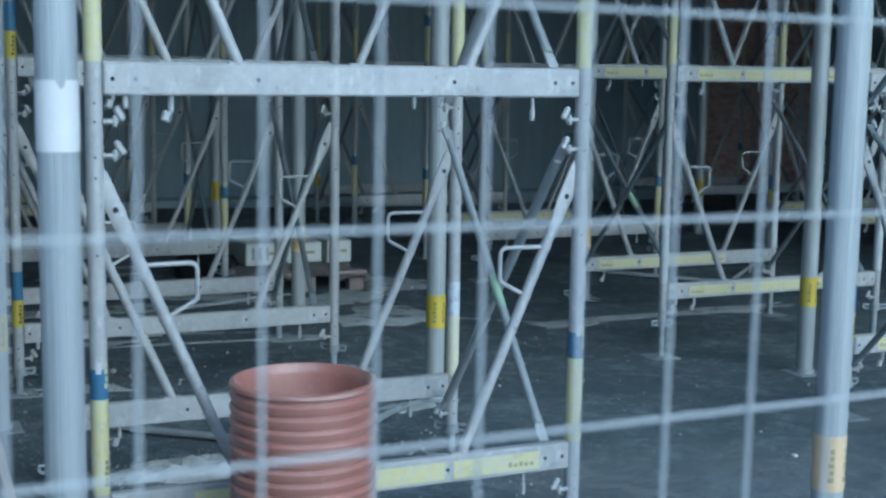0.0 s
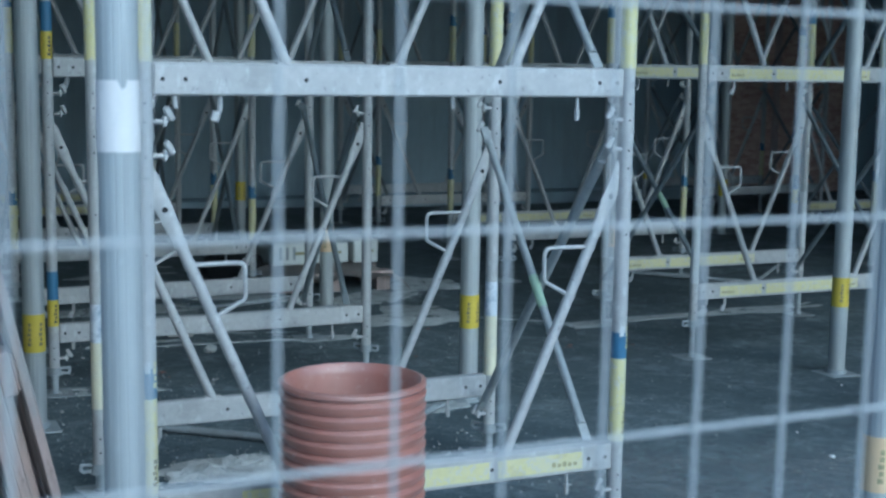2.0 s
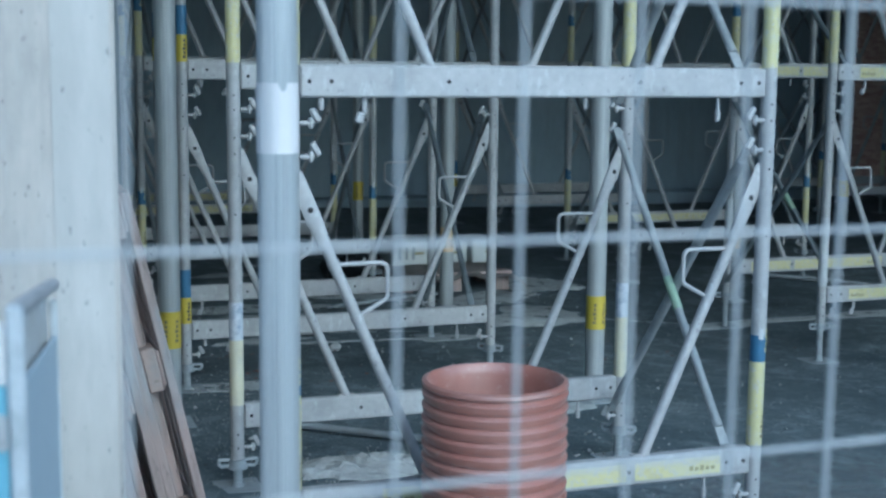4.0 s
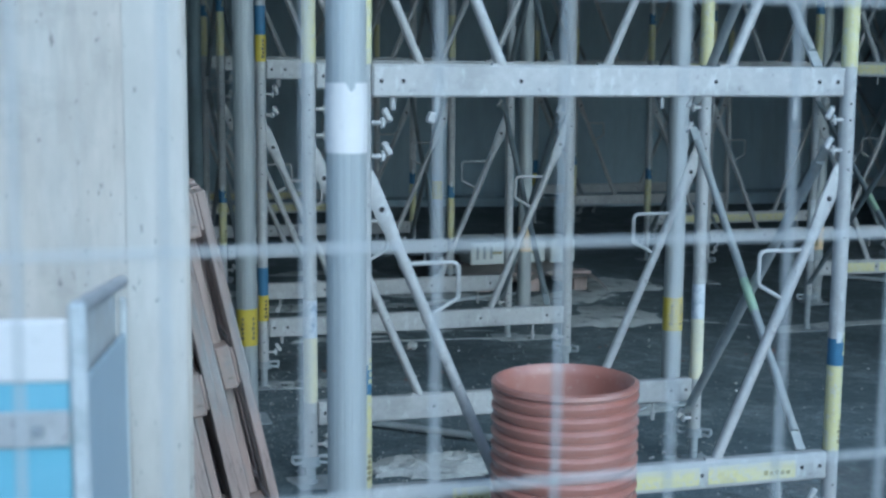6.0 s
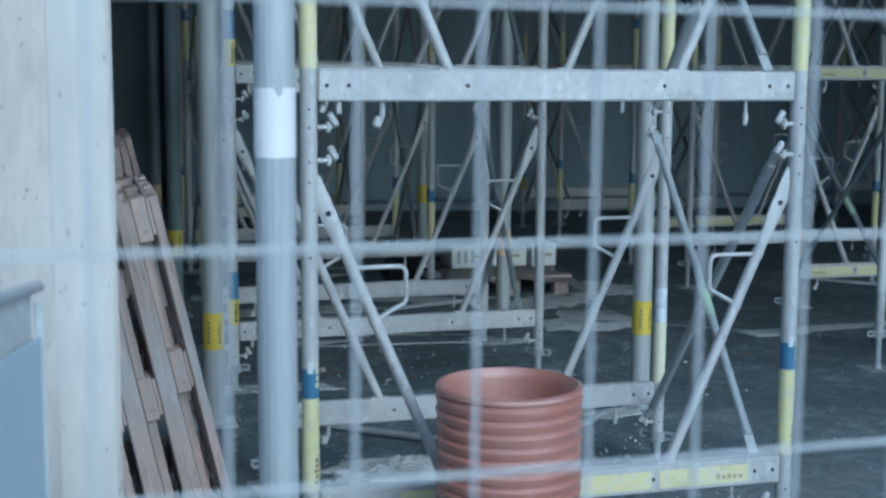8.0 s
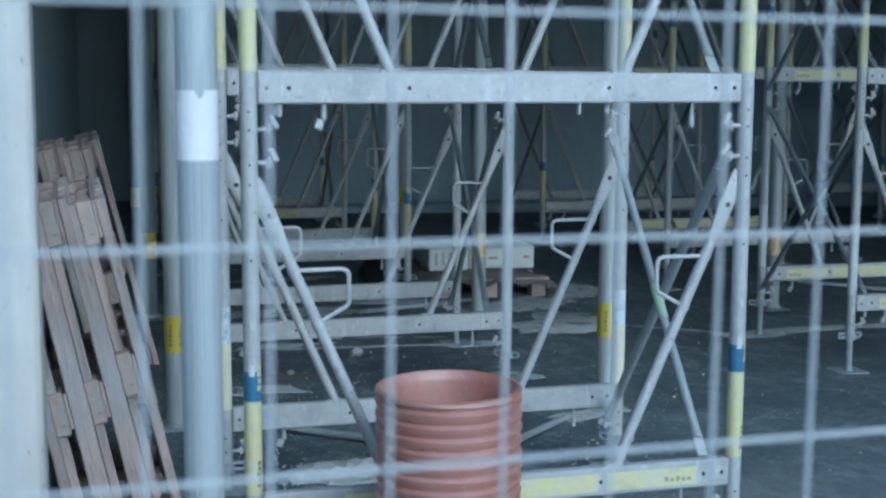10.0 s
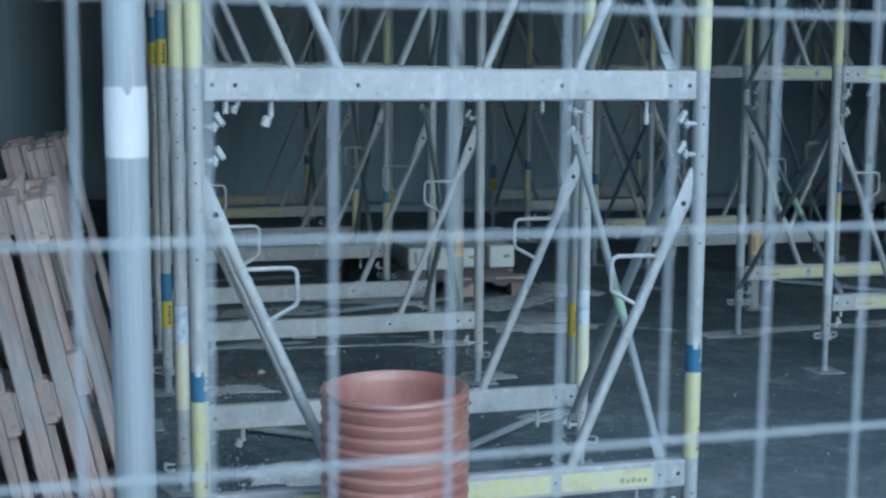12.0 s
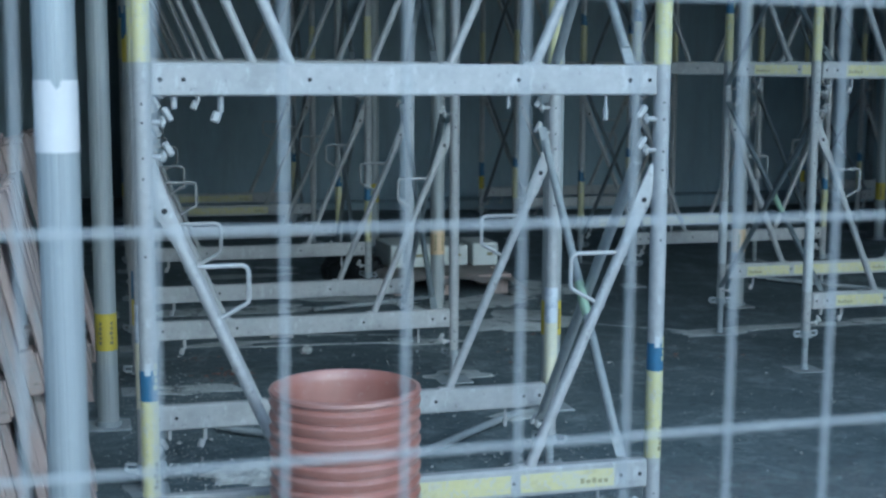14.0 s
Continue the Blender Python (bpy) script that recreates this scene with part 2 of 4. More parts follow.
def ground_material():
    m = material("dirty_dark_screed", (0.102, 0.127, 0.142), 0.66, 0, 55, 0.45, 2.2, (0.13, 0.15, 0.155), 0.7, 0.6, 0.15, spec=0.25)
    n, l = m.node_tree.nodes, m.node_tree.links
    bsdf = n["Principled BSDF"]
    old = bsdf.inputs["Base Color"].links[0].from_socket
    co = n.new("ShaderNodeTexCoord")
    last = old
    for scale, lo, hi, amount, colour in ((6, 0.47, 0.64, 0.6, (0.28, 0.32, 0.33, 1)), (1.2, 0.46, 0.60, 0.8, (0.072, 0.095, 0.107, 1)),
                                          (14, 0.54, 0.64, 0.5, (0.048, 0.060, 0.066, 1)), (26, 0.61, 0.66, 0.7, (0.30, 0.33, 0.33, 1)),
                                          (60, 0.63, 0.67, 0.9, (0.36, 0.39, 0.39, 1)), (36, 0.56, 0.62, 0.75, (0.035, 0.045, 0.05, 1))):
        t = n.new("ShaderNodeTexNoise")
        t.inputs["Scale"].default_value = scale
        t.inputs["Detail"].default_value = 9
        t.inputs["Roughness"].default_value = 0.72
        t.inputs["Distortion"].default_value = 0.6
        l.new(co.outputs["Object"], t.inputs["Vector"])
        ramp = n.new("ShaderNodeValToRGB")
        ramp.color_ramp.elements[0].position, ramp.color_ramp.elements[1].position = lo, hi
        ramp.color_ramp.elements[1].color = (amount, amount, amount, 1)
        l.new(t.outputs["Fac"], ramp.inputs[0])
        mix = n.new("ShaderNodeMixRGB")
        mix.inputs[2].default_value = colour
        l.new(ramp.outputs[0], mix.inputs[0])
        l.new(last, mix.inputs[1])
        last = mix.outputs[0]
    l.new(last, bsdf.inputs["Base Color"])
    return m


def splash_material():
    m = material("thin_cement_film", (0.44, 0.465, 0.465), 0.95, 0, 60, 0.25, 12, (0.22, 0.23, 0.225), 0.7, 0.5)
    n, l = m.node_tree.nodes, m.node_tree.links
    co = n.new("ShaderNodeTexCoord")
    t = n.new("ShaderNodeTexNoise")
    t.inputs["Scale"].default_value = 9
    t.inputs["Detail"].default_value = 10
    t.inputs["Roughness"].default_value = 0.7
    ramp = n.new("ShaderNodeValToRGB")
    ramp.color_ramp.elements[0].position, ramp.color_ramp.elements[1].position = 0.33, 0.45
    l.new(co.outputs["Object"], t.inputs["Vector"])
    l.new(t.outputs["Fac"], ramp.inputs[0])
    l.new(ramp.outputs[0], n["Principled BSDF"].inputs["Alpha"])
    return m


def daylit_dust_material():
    """Pale dust with painted-in daylight: thick in the middle of a patch, gone at its rim, broken by noise."""
    m = material("daylit_floor_dust", (0.30, 0.315, 0.32), 0.95, 0, 60, 0.35, 9, (0.16, 0.17, 0.175), 0.7, 0.5)
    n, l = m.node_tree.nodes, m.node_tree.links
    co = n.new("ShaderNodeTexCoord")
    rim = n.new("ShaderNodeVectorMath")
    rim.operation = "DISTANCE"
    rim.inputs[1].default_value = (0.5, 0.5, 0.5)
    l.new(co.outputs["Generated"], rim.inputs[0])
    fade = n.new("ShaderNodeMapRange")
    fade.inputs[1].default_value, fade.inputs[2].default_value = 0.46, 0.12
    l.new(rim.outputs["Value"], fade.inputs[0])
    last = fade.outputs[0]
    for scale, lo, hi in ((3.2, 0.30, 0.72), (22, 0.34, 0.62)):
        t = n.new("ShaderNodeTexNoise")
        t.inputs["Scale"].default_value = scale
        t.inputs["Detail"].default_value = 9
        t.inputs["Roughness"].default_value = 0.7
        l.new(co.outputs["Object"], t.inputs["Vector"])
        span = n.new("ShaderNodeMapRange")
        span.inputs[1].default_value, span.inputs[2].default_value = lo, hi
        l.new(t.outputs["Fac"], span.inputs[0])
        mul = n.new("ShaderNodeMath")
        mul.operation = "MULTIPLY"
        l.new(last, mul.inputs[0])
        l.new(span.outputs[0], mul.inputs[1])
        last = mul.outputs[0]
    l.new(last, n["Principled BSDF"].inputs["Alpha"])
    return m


SPLASH = splash_material()
DAYLIT_DUST = daylit_dust_material()
GROUND = ground_material()
# Unseen ground outside, made pale to bounce light up onto the towers.
YARD_BOUNCE = material("pale_bounce_ground", (0.33, 0.35, 0.36), 0.9, 0, 30, 0.25, 1.5, (0.25, 0.265, 0.275), 0.6, 0.5)


# ---------------------------------------------------------------- mesh helpers
def floor_z(x, y):
    x, y = min(max(x, -3.0), 5.2), max(y, -6.0)
    return 0.05 - 0.022 * x - 0.005 * min(y, 3.6) + min(max(0.03 * (y - 3.8), 0.0), 0.05)


def ground_z(x, y):
    return floor_z(x, y) + 0.006 * noise.noise((x * 0.5, y * 0.5, 3))


def mesh_of(name, bm, mats, smooth=False):
    bmesh.ops.recalc_face_normals(bm, faces=bm.faces)
    me = bpy.data.meshes.new(name)
    bm.to_mesh(me)
    bm.free()
    for m in mats if isinstance(mats, (list, tuple)) else [mats]:
        me.materials.append(m)
    if smooth:
        for p in me.polygons:
            p.use_smooth = True
        me.set_sharp_from_angle(angle=radians(38))
    return me


def part(name, data, parent=None, at=None, label=""):
    ob = new(name, data)
    if parent:
        ob.parent = parent
    if at is not None:
        ob.matrix_basis = at if isinstance(at, Matrix) else Matrix.Translation(at)
    return tagged(ob, label)


def thing(name, at, label, category, group="", kind=""):
    ob = new(name)
    ob.matrix_basis = at if isinstance(at, Matrix) else Matrix.Translation(at)
    ob.empty_display_size = 0.1
    return tagged(ob, label, category, group, kind)


def box(bm, lo, hi, bevel=0.0, mi=0, m=None):
    lo, hi = Vector(lo), Vector(hi)
    r = bmesh.ops.create_cube(bm, size=1, matrix=Matrix.Translation((lo + hi) / 2) @ Matrix.Diagonal((*(hi - lo), 1)))
    vs = r["verts"]
    fs = list({f for v in vs for f in v.link_faces})
    for f in fs:
        f.material_index = mi
    if bevel:
        es = list({e for v in vs for e in v.link_edges})
        out = bmesh.ops.bevel(bm, geom=es, offset=bevel, segments=1, affect="EDGES", profile=0.5)
        vs = list({v for f in out["faces"] for v in f.verts} | {v for v in vs if v.is_valid})
    if m is not None:
        bmesh.ops.transform(bm, matrix=m, verts=[v for v in vs if v.is_valid])
    return vs


def rod(bm, a, b, r, n=10, mi=0, r2=None, cap=True):
    a, b = Vector(a), Vector(b)
    d = b - a
    m = Matrix.Translation((a + b) / 2) @ d.to_track_quat("Z", "Y").to_matrix().to_4x4()
    out = bmesh.ops.create_cone(bm, cap_ends=cap, segments=n, radius1=r, radius2=r if r2 is None else r2, depth=d.length, matrix=m)
    for f in {f for v in out["verts"] for f in v.link_faces}:
        f.material_index = mi
    return out["verts"]


def disc(bm, c, normal, r, mi=0, n=10, deep=0.004):
    c, normal = Vector(c), Vector(normal).normalized()
    rod(bm, c - normal * deep, c + normal * 0.0012, r, n, mi)


def bent(bm, pts, r, n=8, mi=0):
    for p, q in zip(pts, pts[1:]):
        rod(bm, p, q, r, n, mi)
    for p in pts[1:-1]:
        s = bmesh.ops.create_icosphere(bm, subdivisions=1, radius=r * 1.02, matrix=Matrix.Translation(p))
        for f in {f for v in s["verts"] for f in v.link_faces}:
            f.material_index = mi


# ---------------------------------------------------------------- setting
def grid_ground():
    xs = [-300, -60, -20, -8] + [-3 + 0.5 * i for i in range(33)] + [18, 40, 90, 300]
    ys = [-300, -90, -30, -10] + [-6 + 0.5 * i for i in range(35)] + [16, 40, 120, 300]
    bm = bmesh.new()
    vs = [[bm.verts.new((x, y, ground_z(x, y))) for x in xs] for y in ys]
    for j in range(len(ys) - 1):
        for i in range(len(xs) - 1):
            bm.faces.new((vs[j][i], vs[j][i + 1], vs[j + 1][i + 1], vs[j + 1][i]))
    # Faces outside the opening act as an added reflector.
    for f in bm.faces:
        f.material_index = int(f.calc_center_median().y < -1.0)
    return tagged(new("ground", mesh_of("ground", bm, [GROUND, YARD_BOUNCE], True)), "dark dusty screed floor with pale cement specks", "floor", kind="structure")


grid_ground()

BACK_Y, ROOF_Z, WALL_X, FRONT_Y = 10.3, 3.3, -0.545, -0.83


def slab(name, lo, hi, mat, label, category, bevel=0.0):
    bm = bmesh.new()
    box(bm, lo, hi, bevel)
    return tagged(new(name, mesh_of(name, bm, mat)), label, category, kind="structure")




def side_wall():
    bm = bmesh.new()
    foot = [(-1.1, FRONT_Y + 0.302), (-0.80, FRONT_Y + 0.302), (-0.40, BACK_Y), (-1.1, BACK_Y)]
    low = [bm.verts.new((x, y, -0.8)) for x, y in foot]
    top = [bm.verts.new((x, y, ROOF_Z)) for x, y in foot]
    for i in range(4):
        bm.faces.new((low[i], low[(i + 1) % 4], top[(i + 1) % 4], top[i]))
    bm.faces.new(low)
    bm.faces.new(top)
    return tagged(new("wall_side", mesh_of("wall_side", bm, CONC_BOARD)), "board-marked grey concrete side wall", "wall", kind="structure")


side_wall()
slab("wall_front", (-7.0, FRONT_Y, -0.6), (WALL_X, FRONT_Y + 0.30, ROOF_Z + 1.5), CONC, "pale cast concrete wall ending at the opening", "wall", 0.008)
slab("wall_end_strip", (-0.672, FRONT_Y - 0.0022, -0.6), (WALL_X - 0.012, FRONT_Y - 0.0005, ROOF_Z + 1.5), CONC_STRIP, "slightly proud concrete strip along the wall end", "wall", 0.0006)
# Added out of view to dim the daylight reaching the right bays.
slab("wall_front_far", (8.7, FRONT_Y, -0.8), (15.3, FRONT_Y + 0.30, ROOF_Z + 1.5), CONC, "unseen concrete wall added to cut daylight on the right", "wall")
# Added behind the camera to darken reflections coming from the left and behind.
slab("wall_opposite", (-16.0, -9.3, -0.6), (1.5, -9.0, 2.6), CONC_DARK, "unseen concrete wall added to block low sky behind the camera", "wall")
slab("wall_back", (0.34, BACK_Y + 0.002, -0.8), (15.3, BACK_Y + 0.3, ROOF_Z), CONC_DARK, "dark grey concrete back wall", "wall")
slab("wall_passage", (-1.4, BACK_Y + 1.0, -0.8), (1.2, BACK_Y + 1.3, ROOF_Z), CONC_DARK, "dark grey concrete wall at the end of a passage", "wall")
slab("wall_passage_side", (-1.4, BACK_Y + 0.002, -0.8), (-1.1, BACK_Y + 0.998, ROOF_Z), CONC_DARK, "dark grey concrete wall of a passage", "wall")
slab("wall_passage_inner", (0.9, BACK_Y + 0.302, -0.8), (1.2, BACK_Y + 0.998, ROOF_Z), CONC_DARK, "dark grey concrete wall of a passage", "wall")
slab("ceiling_passage", (-1.4, BACK_Y + 0.302, ROOF_Z + 0.002), (1.2, BACK_Y + 1.3, ROOF_Z + 0.3), CONC_DARK, "dark concrete slab over a passage", "ceiling")
slab("wall_far_side", (15.0, FRONT_Y + 0.302, -0.8), (15.3, BACK_Y, ROOF_Z), CONC_DARK, "dark grey concrete end wall", "wall")
slab("ceiling", (-1.1, FRONT_Y + 0.302, ROOF_Z + 0.002), (15.3, BACK_Y + 0.3, ROOF_Z + 0.3), PLY, "timber formwork under the slab", "ceiling")

slab("kerb", (0.36, BACK_Y - 0.32, -0.3), (8.80, BACK_Y - 0.001, 0.10), CONC_DARK, "low pale concrete upstand along the back wall", "kerb", 0.01)

# ---------------------------------------------------------------- shoring towers
FRAME_W, FRAME_H, BEAM_Z, TOWER_D = 1.508, 1.195, 0.306, 1.02
CACHE = {}


def cached(key, make):
    if key not in CACHE:
        CACHE[key] = make()
    return CACHE[key]


def mesh_post():
    bm = bmesh.new()
    rod(bm, (0, 0, -0.157), (0, 0, 1.039), 0.0242, 16)
    rod(bm, (0, 0, 1.027), (0, 0, 1.039), 0.0252, 16)
    rod(bm, (0, 0, -0.157), (0, 0, -0.146), 0.0252, 16)
    for z, angs in ((-0.115, (-95, 85)), (-0.065, (-95, 85)), (0.93, (-95, 85)), (0.985, (-95, 85)), (0.72, (-95,))):
        for ang in angs:
            d = Vector((math.cos(radians(ang)), math.sin(radians(ang)), 0))
            disc(bm, d * 0.0242 + Vector((0, 0, z)), d, 0.0034, 1, 8)
    rod(bm, (0, 0, 1.0395), (0, 0, 1.0425), 0.0232, 16)
    return mesh_of("post", bm, [GALV, HOLE], True)


def mesh_beam():
    bm = bmesh.new()
    box(bm, (0.0235, -0.02, -0.044), (FRAME_W - 0.0235, 0.02, 0.044), 0.005)
    for x in (0.048, 0.110, 0.451, 1.054, 1.397, 1.459):
        if x < FRAME_W - 0.02:
            for s in (-1, 1):
                disc(bm, (x, s * 0.02, 0), (0, s, 0), 0.0062, 1, 10)
    for x in (0.40, 1.10):
        box(bm, (x - 0.03, -0.012, 0.044), (x + 0.03, 0.012, 0.05))
    return mesh_of("beam", bm, [GALV, HOLE])


DIAG_TOP, DIAG_BOT = Vector((0.006, 0, 0.947)), Vector((0.398, 0, 0.046))


def mesh_diagonal():
    bm = bmesh.new()
    d = (DIAG_TOP - DIAG_BOT).normalized()
    knee = DIAG_TOP - d * 0.235
    rod(bm, DIAG_BOT - d * 0.004, knee, 0.0165, 12)
    wide = Vector((0, 1, 0)).cross(d)
    m = Matrix.Translation((knee + DIAG_TOP) / 2) @ Matrix((wide, (0, 1, 0), d)).transposed().to_4x4()
    ln = (DIAG_TOP - knee).length
    rows = [(-0.5, 0.0165, 0.0165), (-0.32, 0.019, 0.014), (-0.08, 0.0235, 0.008), (0.44, 0.0235, 0.006), (0.5, 0.017, 0.006)]
    rings = []
    for f, wx, wy in rows:
        rings.append([bm.verts.new(m @ Vector((sx * wx, sy * wy, f * ln))) for sx, sy in ((-1, -0.4), (-0.4, -1), (0.4, -1), (1, -0.4), (1, 0.4), (0.4, 1), (-0.4, 1), (-1, 0.4))])
    for p, q in zip(rings, rings[1:]):
        for i in range(8):
            bm.faces.new((p[i], p[(i + 1) % 8], q[(i + 1) % 8], q[i]))
    bm.faces.new(rings[-1])
    hole = DIAG_TOP - d * 0.116
    for s in (-1, 1):
        disc(bm, hole + Vector((0, s * 0.0078, 0)), (0, s, 0), 0.0085, 1, 10)
    return mesh_of("diagonal", bm, [GALV, HOLE], True)


def mesh_handle():
    bm = bmesh.new()
    p = lambda f: DIAG_TOP.lerp(DIAG_BOT, f)
    a, b = p(0.292), p(0.462)
    bent(bm, [a, Vector((0.258, 0, a.z + 0.001)), Vector((0.272, 0, a.z - 0.004)), Vector((0.278, 0, a.z - 0.018)), Vector((0.278, 0, a.z - 0.096)), Vector((0.273, 0, a.z - 0.106)), b], 0.0066, 8)
    d = (DIAG_TOP - DIAG_BOT).normalized()
    for q in (a, b):
        rod(bm, q - d * 0.009, q + d * 0.009, 0.0185, 12)
    return mesh_of("handle", bm, GALV, True)


def mesh_catch():
    bm = bmesh.new()
    rod(bm, (0.022, 0, 0), (0.062, 0, 0), 0.007, 8)
    box(bm, (0.048, -0.010, -0.015), (0.058, 0.010, 0.015), 0.003)
    box(bm, (0.055, -0.007, -0.030), (0.073, 0.007, 0.012), 0.004, 0, Matrix.Rotation(radians(-30), 4, "Y") @ Matrix.Translation((0.004, 0, -0.006)))
    return mesh_of("catch", bm, GALV)


def mesh_clip():
    bm = bmesh.new()
    rod(bm, (0, 0, -0.044), (0, 0, -0.088), 0.008, 8)
    box(bm, (-0.010, -0.009, -0.115), (0.014, 0.009, -0.084), 0.004, 0, Matrix.Rotation(radians(20), 4, "Y") @ Matrix.Translation((0.02, 0, 0)))
    return mesh_of("clip", bm, GALV)


def mesh_pin(drop):
    """A short pin hanging on a ring under the beam."""
    bm = bmesh.new()
    rod(bm, (0, 0, -0.043), (0, 0, -drop + 0.02), 0.005, 8)
    rod(bm, (0, 0, -drop + 0.034), (0, 0, -drop), 0.0095, 10, 0, 0.0075)
    return mesh_of("pin", bm, GALV, True)


def mesh_sleeve(mat, z0, z1, r=0.0252, name="sticker"):
    bm = bmesh.new()
    rod(bm, (0, 0, z0), (0, 0, z1), r, 16)
    return mesh_of(name, bm, mat, True)


def mesh_curved_bars(r, z0, z1, facing, mat, width=0.018, count=1):
    """Upright print bars lying on a tube of radius r."""
    bm = bmesh.new()
    n = 5
    step = (z1 - z0) / count
    for a0 in facing:
        for k in range(count):
            lo = z0 + step * k
            hi = lo + step * (0.72 if count > 1 else 1)
            tall = 1 if count == 1 or k in (0, 2) else 0.74
            ring = []
            for i in range(n + 1):
                a = radians(a0) - (i / n * tall - 0.5) * width / r
                ring.append([bm.verts.new((math.cos(a) * r, math.sin(a) * r, z)) for z in (lo, hi)])
            for p, q in zip(ring, ring[1:]):
                bm.faces.new((p[0], q[0], q[1], p[1]))
    return mesh_of("print", bm, mat)


def mesh_plate(x0, x1, y, z0, z1, mat, name="sticker"):
    bm = bmesh.new()
    s = 1 if y > 0 else -1
    box(bm, (x0, min(y, y + s * 0.001), z0), (x1, max(y, y + s * 0.001), z1))
    return mesh_of(name, bm, mat)


def mesh_bar_row(x0, x1, y, z0, z1, mat, count=5):
    """A row of short print bars on a flat sticker."""
    bm = bmesh.new()
    step = (x1 - x0) / count
    for k in range(count):
        x = x0 + step * k
        top = z1 if k in (0, 2) else z0 + (z1 - z0) * 0.72
        box(bm, (x, y - 0.001, z0), (x + step * 0.7, y, top), 0.0006)
    return mesh_of("print", bm, mat)


def mesh_jack_spindle():
    bm = bmesh.new()
    rod(bm, (0, 0, 0), (0, 0, 1), 0.017, 12)
    return mesh_of("spindle", bm, GALV_OLD, True)


def mesh_nut():
    """A collar nut with two loop handles."""
    bm = bmesh.new()
    rod(bm, (0, 0, -0.026), (0, 0, 0.004), 0.031, 14)
    rod(bm, (0, 0, -0.031), (0, 0, -0.0255), 0.036, 14)
    for s in (-1, 1):
        bent(bm, [Vector((s * 0.026, 0, -0.020)), Vector((s * 0.058, 0, -0.024)), Vector((s * 0.068, 0, -0.014)), Vector((s * 0.066, 0, 0.002)), Vector((s * 0.028, 0, 0.0))], 0.0062, 7)
    return mesh_of("nut", bm, GALV_OLD, True)


def mesh_base_plate():
    bm = bmesh.new()
    box(bm, (-0.082, -0.082, 0), (0.082, 0.082, 0.008), 0.002)
    rod(bm, (0, 0, 0.008), (0, 0, 0.02), 0.024, 12)
    return mesh_of("base_plate", bm, GALV_OLD)


def mesh_brace(dx, dy, dz, steel, r=0.0145):
    bm = bmesh.new()
    a, b = Vector((0, 0, 0)), Vector((dx, dy, dz))
    d = (b - a).normalized()
    rod(bm, a + d * 0.05, b - d * 0.05, r, 10)
    for p, s in ((a, 1), (b, -1)):
        m = Matrix.Translation(p + d * s * 0.03) @ d.to_track_quat("Z", "X").to_matrix().to_4x4()
        box(bm, (-0.004, -0.0165, -0.045), (0.004, 0.0165, 0.05), 0.002, 0, m)
    return mesh_of("brace", bm, steel, True)


MIRROR = Matrix.Translation((FRAME_W, 0, 0)) @ Matrix.Diagonal((-1, 1, 1, 1))


